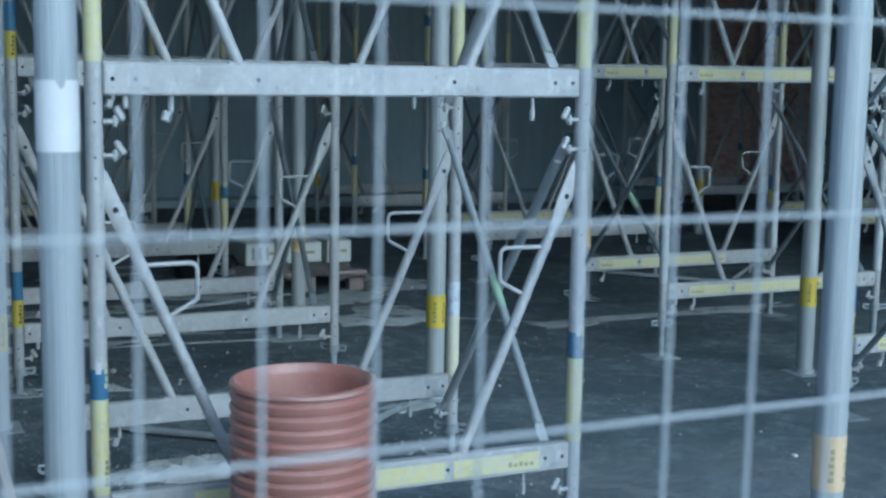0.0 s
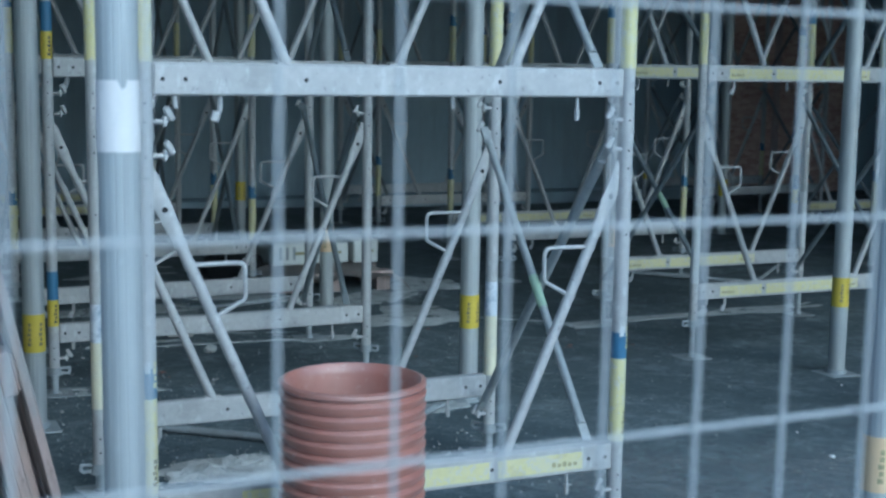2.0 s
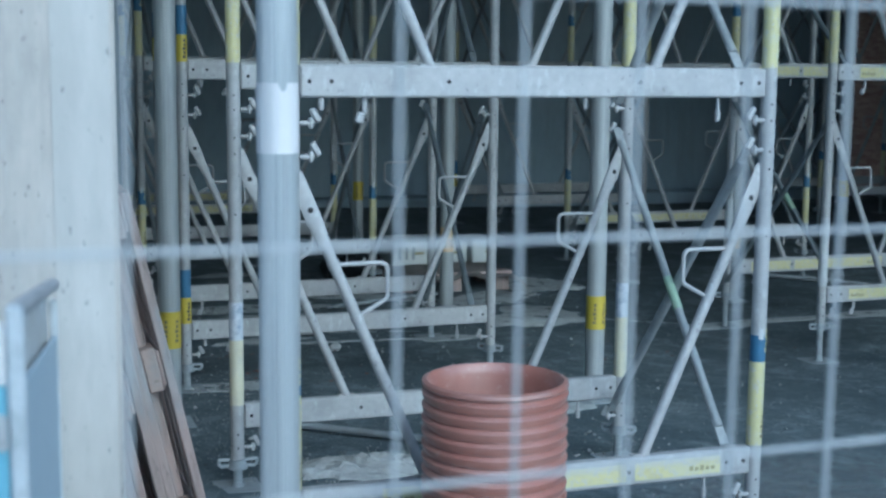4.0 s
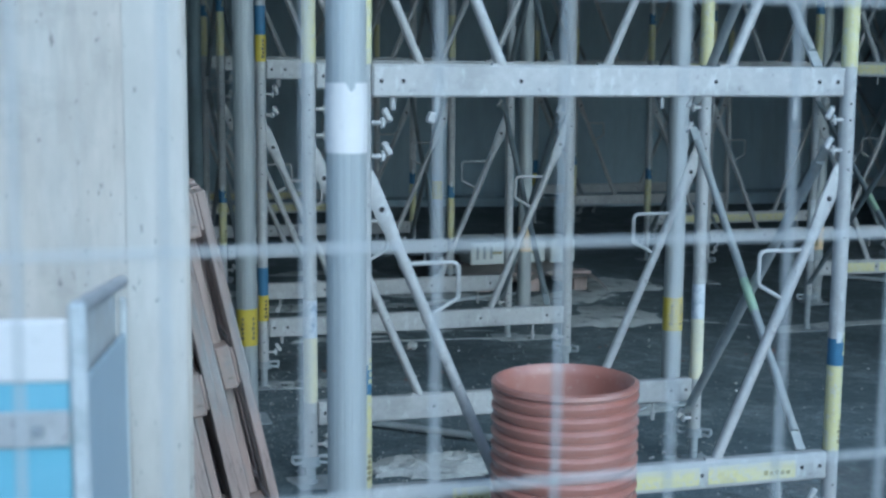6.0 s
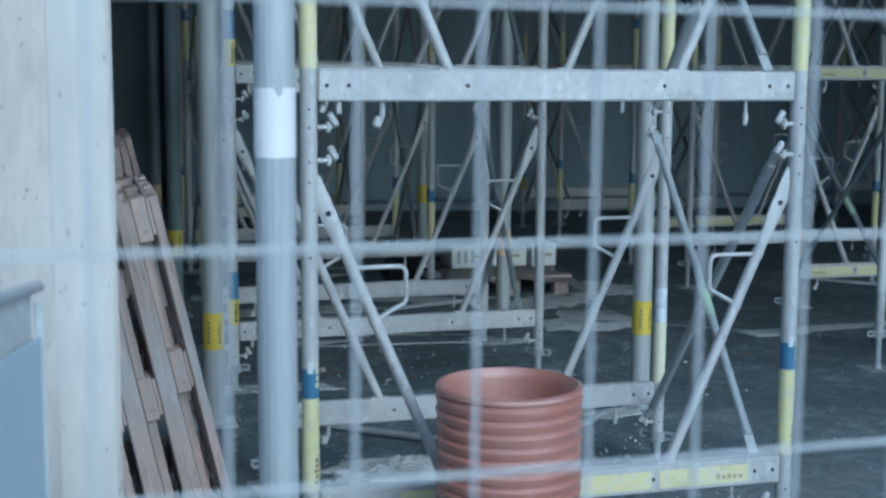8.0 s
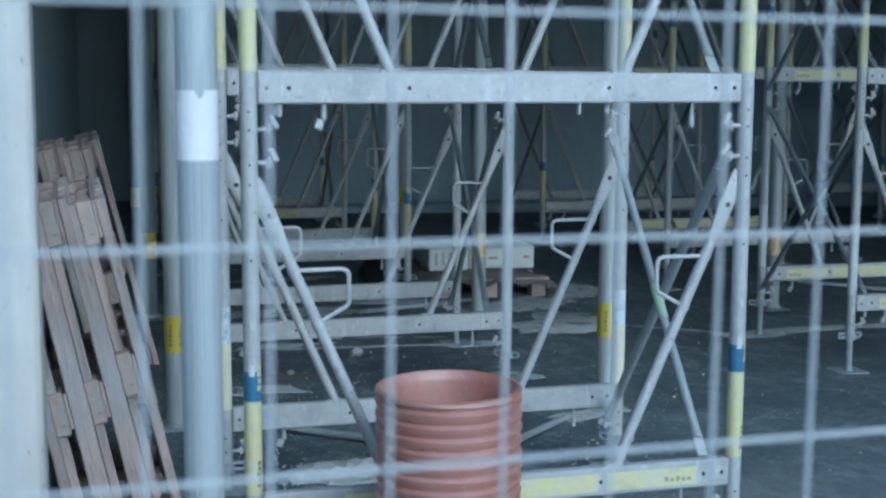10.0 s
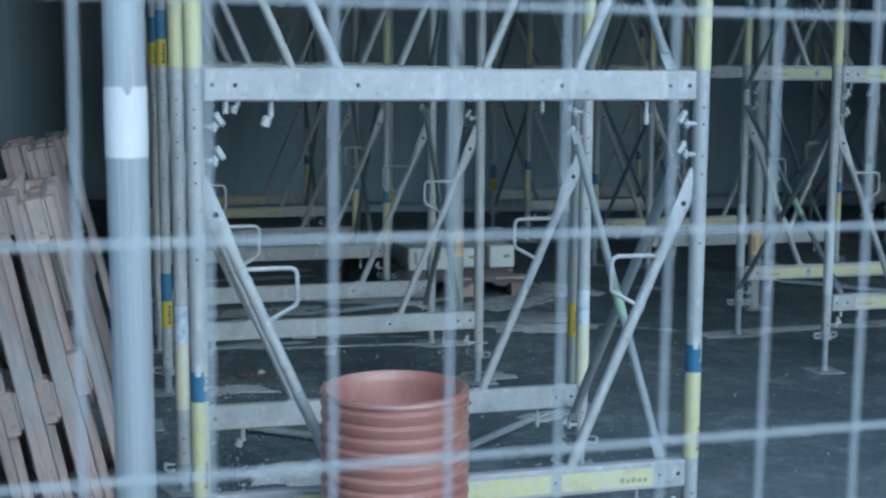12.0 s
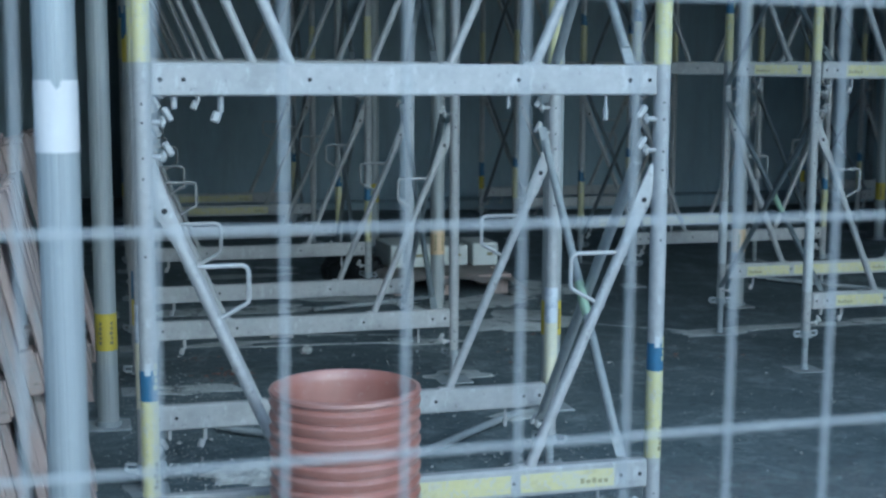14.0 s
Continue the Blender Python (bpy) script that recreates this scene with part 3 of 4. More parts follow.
def frame_parts(root, x, y, z, stickers, seed, level, styles, up=None):
    """One welded frame: two posts, a beam, two diagonals with handles, catches and stickers."""
    rng = random.Random(seed)
    base = Matrix.Translation((x, y, z))
    for side in (0, 1):
        at = base @ Matrix.Translation((FRAME_W * side, 0, 0))
        post = part("post", cached("post", mesh_post), root, at)
        style = styles[side] if level == 0 else ("upper" if rng.random() < 0.85 else "none")
        if level and up:
            style = up[side]
        if style in ("full", "upper"):
            part("yellow_sticker", cached("yel", lambda: mesh_sleeve(YELLOW_PALE, 0.046, 0.318)), post, None, "faded yellow sticker")
            if level == 0:
                part("print", cached("yelprint", lambda: mesh_curved_bars(0.0256, 0.07, 0.15, (-60,), INK_FADED, 0.015, 5)), post)
        if style == "full" or (style == "upper" and rng.random() < 0.4):
            part("blue_sticker", cached("blu", lambda: mesh_sleeve(BLUE, 0.3185, 0.404)), post, None, "blue sticker")
            part("white_mark", cached("whi", lambda: mesh_curved_bars(0.0256, 0.392, 0.425, (-100,), PAINT_PALE, 0.016)), post)
            part("print", cached("bluprint", lambda: mesh_curved_bars(0.0256, 0.35, 0.43, (-50,), YELLOW_PALE, 0.013, 4)), post)
        if style == "small":
            part("yellow_sticker", cached("sye", lambda: mesh_sleeve(YELLOW, 0.035, 0.155)), post, None, "yellow sticker")
            part("blue_sticker", cached("sbl", lambda: mesh_sleeve(BLUE, 0.1555, 0.285)), post, None, "blue sticker")
            part("print", cached("sprint", lambda: mesh_curved_bars(0.0256, 0.05, 0.14, (-70,), INK, 0.016, 5)), post)
        if style == "pale":
            part("pale_sticker", cached("pale", lambda: mesh_sleeve(PAINT_PALE, 0.05, 0.42)), post, None, "worn white paint band")
        if style == "worn":
            part("yellow_sticker", cached("wye", lambda: mesh_sleeve(YELLOW_WORN, 0.04, 0.275)), post, None, "bleached yellow sticker")
            part("white_mark", cached("wwh", lambda: mesh_sleeve(PAINT_WORN, 0.2755, 0.41)), post, None, "scuffed white and blue sticker")
        for zc in (-0.114, 0.989):
            m = Matrix.Translation((0, -0.012, zc)) if side == 0 else Matrix.Translation((0, -0.012, zc)) @ Matrix.Rotation(math.pi, 4, "Z")
            part("catch", cached("catch", mesh_catch), post, m)
        dg = part("diagonal", cached("diag%d" % side, lambda: flipped(mesh_diagonal(), side)), root, base)
        part("handle", cached("hand%d" % side, lambda: flipped(mesh_handle(), side)), dg)
    beam = part("beam", cached("beam", mesh_beam), root, base)
    part("clip", cached("clip", mesh_clip), beam, (0.21, 0.004, 0))
    for x, drop in ((0.085, 0.078), (1.33, 0.116)):
        part("pin", cached(("pin", drop), lambda: mesh_pin(drop)), beam, (x, 0.0, 0))
    if stickers:
        spans = {"right": ((0.26, 1.045), (1.075, 1.375)), "left": ((0.16, 0.44), (0.47, 1.12)), "long": ((0.15, 0.44), (0.47, 1.31))}[stickers]
        for a, b in spans:
            part("sticker", cached(("st", a, b), lambda: mesh_plate(a, b, -0.0202, -0.030, 0.026, YELLOW_PALE)), beam, None, "faded yellow sticker")
            ink = (a + 0.012, a + 0.10) if (b - a < 0.4) == (stickers != "right") else (b - 0.11, b - 0.015)
            part("print", cached(("ink", ink), lambda: mesh_bar_row(ink[0], ink[1], -0.0213, -0.016, 0.0, INK_PALE)), beam)


def flipped(me, side):
    if side:
        me.transform(MIRROR)
        me.flip_normals()
    return me


def tower(x, y, stickers, label, styles=("full", "none", "small", "full"), levels=2, seed=0, green=None, back=0.0, deep=TOWER_D, lift=0.0, up=None, braced=(0, 1), stout=False):
    root = thing("shoring_tower", (x, y, lift), label, "scaffold tower", "shoring towers")
    for k, fy in enumerate((0.0, deep)):
        bx = back * k
        for lv in range(levels):
            frame_parts(root, bx, fy, BEAM_Z + FRAME_H * lv, stickers[k][lv], seed * 31 + k * 7 + lv, lv, styles[2 * k : 2 * k + 2], up)
        for px in (bx, bx + FRAME_W):
            fz = floor_z(x + px, y + fy) - 0.004 - lift
            top = BEAM_Z - 0.15
            part("jack", cached("spindle", mesh_jack_spindle), root, Matrix.LocRotScale((px, fy, fz), None, (1, 1, top - fz + 0.06)))
            part("nut", cached("nut", mesh_nut), root, Matrix.Translation((px, fy, top - 0.012)) @ Matrix.Rotation(0.5 * math.sin(seed * 1.3 + px + fy) - 0.45, 4, "Z"))
            part("base_plate", cached("plate", mesh_base_plate), root, Matrix.Translation((px, fy, fz)))
    for lv in range(levels):
        z = BEAM_Z + FRAME_H * lv
        for side in braced:
            px = FRAME_W * side
            sg = 1 - 2 * side
            # Pale steel on the stout braces, dark steel on all others.
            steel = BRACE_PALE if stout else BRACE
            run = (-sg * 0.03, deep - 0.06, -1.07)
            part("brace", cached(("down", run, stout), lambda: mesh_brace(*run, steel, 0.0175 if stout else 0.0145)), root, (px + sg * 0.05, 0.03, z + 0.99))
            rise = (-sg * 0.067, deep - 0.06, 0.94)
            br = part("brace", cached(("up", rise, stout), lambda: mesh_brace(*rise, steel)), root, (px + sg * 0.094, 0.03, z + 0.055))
            if green and lv == 0 and (px > 1) == (green == "right"):
                bm = bmesh.new()
                d = Vector(rise)
                rod(bm, d * 0.385, d * 0.485, 0.0165, 10)
                part("tape", mesh_of("tape", bm, GREEN, True), br, None, "green tape")
    for px in (0, FRAME_W):
        for fy in (0, deep):
            hx = px + back * (fy > 0)
            bm = bmesh.new()
            zt = BEAM_Z + FRAME_H * levels - 0.16
            rod(bm, (hx, fy, zt), (hx, fy, ROOF_Z - 0.006 - lift), 0.017, 10)
            box(bm, (hx - 0.07, fy - 0.07, ROOF_Z - 0.012 - lift), (hx + 0.07, fy + 0.07, ROOF_Z - 0.004 - lift))
            part("head_jack", mesh_of("head_jack", bm, GALV_OLD), root)
    return root


N3 = (None, None, None)
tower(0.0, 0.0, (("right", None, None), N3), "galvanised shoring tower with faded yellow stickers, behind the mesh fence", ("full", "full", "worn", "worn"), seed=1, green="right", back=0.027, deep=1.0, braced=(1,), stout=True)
tower(0.074, 2.515, (N3, N3), "galvanised shoring tower standing on screw jacks", ("small", "none", "none", "none"), seed=2, back=0.02, deep=0.98, lift=0.010, up=("small", "none"), braced=(1,))
tower(0.159, 4.90, (N3, N3), "galvanised shoring tower beside stacked white packages", ("full", "full", "none", "full"), seed=3, lift=0.028)
tower(0.227, 7.40, (("left", None, None), ("left", None, None)), "galvanised shoring tower near the dark back wall", seed=4, lift=0.028)
tower(3.55, 0.02, (("left", "left", None), ("left", "left", None)), "galvanised shoring tower with yellow beam stickers", seed=5)
tower(3.482, 2.455, (("left", "left", None), ("left", "left", None)), "galvanised shoring tower with pale yellow beam stickers", ("pale", "pale", "pale", "pale"), seed=6, green="left", back=0.03, deep=1.02, lift=0.021)
tower(3.60, 5.00, (N3, ("long", "left", None)), "galvanised shoring tower in the dark middle bay", ("none", "full", "full", "none"), seed=7, lift=0.02)
tower(3.56, 7.52, (N3, N3), "galvanised shoring tower standing before the back wall", seed=8, lift=0.02)
tower(6.98, 2.51, (("left", "left", None), ("left", "left", None)), "galvanised shoring tower in the far bay", seed=9, lift=0.018)
tower(6.98, 5.00, (("left", "left", None), ("left", "left", None)), "galvanised shoring tower before a brown board wall", seed=10, lift=0.02)
tower(7.00, 7.52, (N3, N3), "galvanised shoring tower close to the brown board wall", seed=11, lift=0.02)


# ---------------------------------------------------------------- steel props
def mesh_prop_tube(z0, z1, mat):
    bm = bmesh.new()
    n, rings = 96, []
    for z in (z0, z1):
        ring = []
        for i in range(n):
            a = 2 * math.pi * i / n
            r = 0.0434 - (0.0009 if (i % 6) == 0 else 0.0)
            ring.append(bm.verts.new((math.cos(a) * r, math.sin(a) * r, z)))
        rings.append(ring)
    for i in range(n):
        bm.faces.new((rings[0][i], rings[0][(i + 1) % n], rings[1][(i + 1) % n], rings[1][i]))
    bm.faces.new(rings[1])
    return mesh_of("tube", bm, mat)


def torn_label(z0, z1, r=0.0450):
    """A paper wrap with an uneven notch torn into its upper edge."""
    bm = bmesh.new()
    n, rows = 96, []
    for i in range(n + 1):
        a = 2 * math.pi * i / n
        off = abs((math.degrees(a) - 272 + 180) % 360 - 180)
        top = z1 - (0.020 - 0.0008 * off * (1 if math.degrees(a) > 272 else 1.6) if off < 12 else 0.0) - 0.0008 * noise.noise((i * 0.7, 0, 0))
        rows.append([bm.verts.new((math.cos(a) * r, math.sin(a) * r, z)) for z in (z0, top)])
    for p, q in zip(rows, rows[1:]):
        bm.faces.new((p[0], q[0], q[1], p[1]))
    return mesh_of("label", bm, WHITE, True)


def prop(x, y, label, sticker="yellow", lean=0.0, rise=0.0, dark=False):
    z = floor_z(x, y) - 0.003
    root = thing("steel_prop", Matrix.Translation((x, y, z)) @ Matrix.Rotation(radians(lean), 4, "Y"), label, "prop", "slab props")
    part("tube", cached("prop_tube_dark" if dark else "prop_tube", lambda: mesh_prop_tube(0.008, ROOF_Z - 0.02, STEEL_SHADED if dark else ALU)), root)
    bm = bmesh.new()
    box(bm, (-0.09, -0.09, 0), (0.09, 0.09, 0.009), 0.003)
    rod(bm, (0, 0, 0.009), (0, 0, 0.03), 0.054, 24)
    part("base_plate", cached("prop_base", lambda: mesh_of("base_plate", bm, GALV_OLD)), root)
    if sticker == "white":
        part("label", torn_label(1.362 - z, 1.510 - z), root, None, "blank white paper label with a torn notch")
    elif sticker:
        mat = ORANGE if sticker == "orange" else YELLOW
        part("label", cached(sticker, lambda: mesh_sleeve(mat, 0.368, 0.523, 0.0450, "label")), root, (0, 0, rise), sticker + " wrap label")
        ink = INK_PALE if sticker == "orange" else INK_FADED
        for turn in (-62, -122):
            part("print", cached(("wrap print", sticker, turn), lambda: mesh_curved_bars(0.0454, 0.395, 0.495, (turn,), ink, 0.016, 5)), root, (0, 0, rise))
    return root


prop(-0.209, -0.795, "pale grey aluminium prop with a white paper label", "white")
prop(1.820, -0.86, "pale grey aluminium prop with an orange label near its foot", "orange", 0.12, 0.034)
prop(-0.079, 1.92, "grey aluminium prop with a yellow label, beside leaning pallets", "yellow", 0.0, -0.038)
prop(1.869, 1.915, "grey aluminium prop with a yellow label", "yellow", 0.0, -0.025)
prop(4.006, 1.88, "grey aluminium prop with a yellow label", "yellow", 0.0, 0.0)
prop(1.98, 4.30, "grey aluminium prop in front of the white packages", "orange")
prop(4.03, 4.25, "grey aluminium prop between two towers", "orange")
prop(-0.05, 4.40, "prop near the side wall, coloured dark for the shade there", "yellow", dark=True)
prop(2.21, 7.2, "grey aluminium prop far back in the dark", "yellow")
prop(0.0, 7.1, "prop far back near the side wall, coloured dark for the shade there", "orange", dark=True)
prop(6.9, 7.0, "grey aluminium prop far back", "yellow")


# ---------------------------------------------------------------- ribbed pipe
def ribbed_pipe(x, y, top):
    z0 = floor_z(x, y) - 0.004
    h = top - z0
    prof = []
    pitch = 0.0352
    prof += [(0.168, 0.02), (0.168, h - 0.03), (0.172, h - 0.012), (0.182, h), (0.193, h - 0.004), (0.195, h - 0.013), (0.188, h - 0.020)]
    z = h - 0.024
    while z > 0.03:
        prof += [(0.1812, z), (0.1822, z - 0.002), (0.1925, z - 0.007), (0.1945, z - 0.010), (0.1938, z - 0.016), (0.1885, z - 0.031)]
        z -= pitch
    prof += [(0.181, 0.0), (0.168, 0.0)]
    bm = bmesh.new()
    n = 64
    rings = [[bm.verts.new((math.cos(2 * math.pi * i / n) * r, math.sin(2 * math.pi * i / n) * r, zz)) for i in range(n)] for r, zz in prof]
    for p, q in zip(rings, rings[1:] + rings[:1]):
        for i in range(n):
            bm.faces.new((p[i], p[(i + 1) % n], q[(i + 1) % n], q[i]))
    bmesh.ops.scale(bm, vec=(1.022, 1.022, 1), verts=bm.verts)
    ob = new("ribbed_pipe", mesh_of("ribbed_pipe", bm, RIB, True))
    ob.matrix_basis = Matrix.Translation((x, y, z0))
    return tagged(ob, "short upright piece of red-brown ribbed plastic drain pipe", "pipe")


ribbed_pipe(0.486, -0.318, 0.713)


# ---------------------------------------------------------------- mesh fence
def mesh_fence():
    root = thing("mesh_fence", Matrix.Translation((-1.6283, -2.6757, 0)) @ Matrix.Rotation(0.032, 4, "Z") @ Matrix.Translation((1.7, 0, 1.31)) @ Matrix.Rotation(0.0086, 4, "Y") @ Matrix.Translation((-1.7, 0, -1.31)), "galvanised welded mesh site fence panel", "fence")
    x0, x1 = 0.0, 3.53
    zb, zt = 0.10, 1.99
    def vert():
        bm = bmesh.new()
        rod(bm, (0, 0, zb), (0, 0, zt), 0.0023, 8)
        return mesh_of("wire", bm, FENCE, True)
    def horiz():
        bm = bmesh.new()
        rod(bm, (x0, 0, 0), (x1, 0, 0), 0.0024, 8)
        return mesh_of("wire", bm, FENCE, True)
    for i in range(1, 35):
        part("wire", cached("fv", vert), root, (x0 + 0.1009 * i, 0, 0))
    for i in range(-6, 3):
        part("wire", cached("fh", horiz), root, (0, 0.0035, 1.4147 + 0.1917 * i))
    for x in (x0, x1):
        bm = bmesh.new()
        rod(bm, (x, 0, floor_z(x - 1.63, -2.65) - 0.003), (x, 0, 2.0), 0.021, 16)
        part("fence_post", mesh_of("fence_post", bm, FENCE, True), root)
    for z in (zb, zt):
        bm = bmesh.new()
        rod(bm, (x0, 0, z), (x1, 0, z), 0.015, 14)
        part("rail", mesh_of("rail", bm, FENCE, True), root)


mesh_fence()


# ---------------------------------------------------------------- pallets
def pallet(at, label, mid=0.0, thick=0.118, length=1.2, width=0.8, group="leaning pallets", inner=0.0):
    """Local axes: z along the length, y along the width, the deck faces +x at x = 0."""
    root = thing("wooden_pallet", at, label, "pallet", group)
    rng = random.Random(len(bpy.data.objects))
    def board(x0, x1, y0, y1, z0, z1, name):
        bm = bmesh.new()
        cx, cy, cz = (x0 + x1) / 2, (y0 + y1) / 2, (z0 + z1) / 2
        box(bm, (x0 - cx, y0 - cy, z0 - cz), (x1 - cx, y1 - cy, z1 - cz), 0.0045)
        me = cached((name, round(x1 - x0, 4), round(y1 - y0, 4), round(z1 - z0, 4)), lambda: mesh_of(name, bm, BLOCK if name == "block" else WOOD))
        j = lambda k: rng.uniform(-k, k)
        part(name, me, root, Matrix.Translation((cx, cy + j(0.003), cz + j(0.004))) @ Euler((j(0.006), j(0.004), 0)).to_matrix().to_4x4())
    t, s = 0.030, 0.012
    for i in range(5):
        y = i * (width - 0.1) / 4
        board(-t, 0, y, y + 0.1, 0, length, "deck_board")
    for z in (0, length / 2 - 0.06 + mid, length - 0.12):
        board(-t - s, -t - 0.0005, 0.006, width - 0.006, z, z + 0.12, "cross_board")
    for y in (0, width / 2 - 0.05, width - 0.1):
        for z in (0, length / 2 - 0.07 + mid, length - 0.14):
            board(-thick + t + 0.0005, -t - s - 0.0005, y + 0.0015, y + 0.0985, z, z + 0.14, "block")
        board(-thick, -thick + t, y, y + 0.1, 0, length, "base_board")
    # Added filler so the fork slots show wood colour instead of darkness.
    if inner:
        board(-thick + t + 0.001, -thick + t + 0.030, inner, inner + 0.02, 0.145, length - 0.145, "inner_board")
    return root


for i in range(3):
    x = -0.138 - 0.121 * i
    pallet(Matrix.Translation((x, 0.50 - 0.012 * i, floor_z(x, 0.9) - 0.004)) @ Matrix.Rotation(radians(-12.3 + 0.5 * i), 4, "Y"),
           "weathered brown wooden pallet leaning on edge against the concrete wall", (0.014, -0.076, -0.106)[i], length=1.142, inner=(0.06, 0.02, 0.02)[i])
for x, y, lean, label in ((-0.13, 2.36, -13.2, "weathered brown wooden pallet leaning behind the front pallets"),
                          (-0.252, 2.38, -12.6, "grey-brown wooden pallet leaning against the concrete side wall"),
                          (-0.075, 3.18, -13.0, "weathered wooden pallet leaning far along the side wall")):
    pallet(Matrix.Translation((x, y, floor_z(x, y + 0.4) - 0.004)) @ Matrix.Rotation(radians(lean), 4, "Y"), label, -0.03, length=1.2)


# ---------------------------------------------------------------- packages on a pallet
def package(lo, hi, label, turn=0.0, mat=None, slots=0):
    lo, hi = Vector(lo), Vector(hi)
    base = Vector(((lo.x + hi.x) / 2, (lo.y + hi.y) / 2, lo.z))
    root = thing("package", Matrix.Translation(base) @ Matrix.Rotation(radians(turn), 4, "Z"), label, "package", "packages on the low pallet")
    h = (hi - lo) / 2
    bm = bmesh.new()
    box(bm, (-h.x, -h.y, 0), (h.x, h.y, 2 * h.z), 0.008)
    part("body", mesh_of("body", bm, mat or WHITE_BOX), root)
    for i in range(slots):
        bm = bmesh.new()
        x = -h.x + 0.04 + i * 0.05
        box(bm, (x, -h.y - 0.001, h.z * 0.5), (x + 0.02, -h.y + 0.0, h.z * 1.6))
        part("slot", mesh_of("slot", bm, GALV_OLD), root)
    bm = bmesh.new()
    box(bm, (h.x * 0.1, -h.y - 0.001, h.z * 0.9), (h.x * 0.6, -h.y, h.z * 1.15))
    part("print", mesh_of("print", bm, INK_PALE), root)
    return root


fz = floor_z(2.3, 4.9) + 0.006


def low_pallet(x, y, z):
    root = thing("low_pallet", (x, y, z), "low brown pallet with a cardboard sheet and white packages", "pallet")
    for i in range(3):
        for j in range(3):
            bm = bmesh.new()
            box(bm, (0.02 + 0.345 * i, 0.02 + 0.34 * j, 0.0), (0.12 + 0.345 * i, 0.12 + 0.34 * j, 0.114), 0.004)
            part("block", mesh_of("block", bm, WOOD), root)
    for j in range(3):
        bm = bmesh.new()
        box(bm, (0, 0.01 + 0.34 * j, 0.1145), (0.83, 0.13 + 0.34 * j, 0.134), 0.003)
        part("deck_board", mesh_of("deck_board", bm, WOOD), root)
    bm = bmesh.new()
    vs = [[bm.verts.new((-0.05 + 0.99 * i / 12, -0.06 + 0.93 * j / 8, 0.142 + 0.006 * math.sin(i * 2.3 + j * 1.1) - (0, 0.012, 0.045, 0.10)[max(i - 9, 0)] - (0.05 if j == 0 else 0.03 if i == 0 else 0) * (0.7 + 0.4 * math.sin(i * 1.7 + j)))) for i in range(13)] for j in range(9)]
    for j in range(8):
        for i in range(12):
            bm.faces.new((vs[j][i], vs[j][i + 1], vs[j + 1][i + 1], vs[j + 1][i]))
    bmesh.ops.solidify(bm, geom=bm.faces[:], thickness=0.005)
    part("cardboard_sheet", mesh_of("cardboard_sheet", bm, CARD, True), root, None, "creased grey cardboard sheet")


low_pallet(1.80, 4.77, fz - 0.010)
package((1.855, 5.08, fz + 0.142), (2.14, 5.50, fz + 0.30), "white slotted plastic package on the low pallet", 2, None, 3)
package((2.18, 5.12, fz + 0.142), (2.43, 5.60, fz + 0.285), "white box on the low pallet", -3)
package((2.44, 5.07, fz + 0.142), (2.62, 5.40, fz + 0.30), "white printed box on the low pallet", 1)


def black_sheet(x, y, rx, ry, high):
    """A crumpled heap of dark plastic sheet."""
    bm = bmesh.new()
    bmesh.ops.create_icosphere(bm, subdivisions=4, radius=1)
    for v in bm.verts:
        fold = 1 + 0.30 * noise.noise(v.co * 2.1) + 0.20 * abs(noise.noise(v.co * 5.3 + Vector((3, 1, 7))))
        v.co = Vector((v.co.x * rx * fold, v.co.y * ry * fold, max(v.co.z, -0.08) * high * fold))
    ob = new("plastic_sheet", mesh_of("plastic_sheet", bm, BLACK_SHEET, True))
    ob.matrix_basis = Matrix.Translation((x, y, floor_z(x, y) + 0.01)) @ Matrix.Rotation(0.5, 4, "Z")
    return tagged(ob, "crumpled black plastic sheet heaped beside the white packages", "plastic sheet")


black_sheet(1.66, 5.36, 0.17, 0.26, 0.20)


# ---------------------------------------------------------------- board wall at the back
def board_wall():
    foot = floor_z(9.5, BACK_Y) - 0.002
    root = thing("board_partition", (9.21, BACK_Y - 0.10, foot), "brown strand board partition against the back wall", "partition")
    high = ROOF_Z - 0.16 - foot
    for x0, x1 in ((0.0, 0.725), (0.729, 1.86)):
        bm = bmesh.new()
        box(bm, (x0, 0.0, 0.012), (x1, 0.018, high), 0.002)
        part("panel", mesh_of("panel", bm, OSB), root)
    bm = bmesh.new()
    box(bm, (0.68, -0.022, 0.014), (0.775, -0.0005, high), 0.003)
    part("batten", mesh_of("batten", bm, WOOD), root, None, "pale cover batten")
    # Near-black strip stands in for the shaded gap below the boards.
    bm = bmesh.new()
    box(bm, (0.0, -0.008, 0.0), (1.86, 0.018, 0.0115), 0.002)
    part("foot_strip", mesh_of("foot_strip", bm, HOLE), root, None, "near-black strip drawn for the dark gap under the boards")
    for x in (-0.36, -0.055, 1.865):
        bm = bmesh.new()
        box(bm, (x, 0.0, 0.0), (x + 0.05, 0.08, high), 0.003)
        part("stud", mesh_of("stud", bm, GALV_OLD), root)


board_wall()


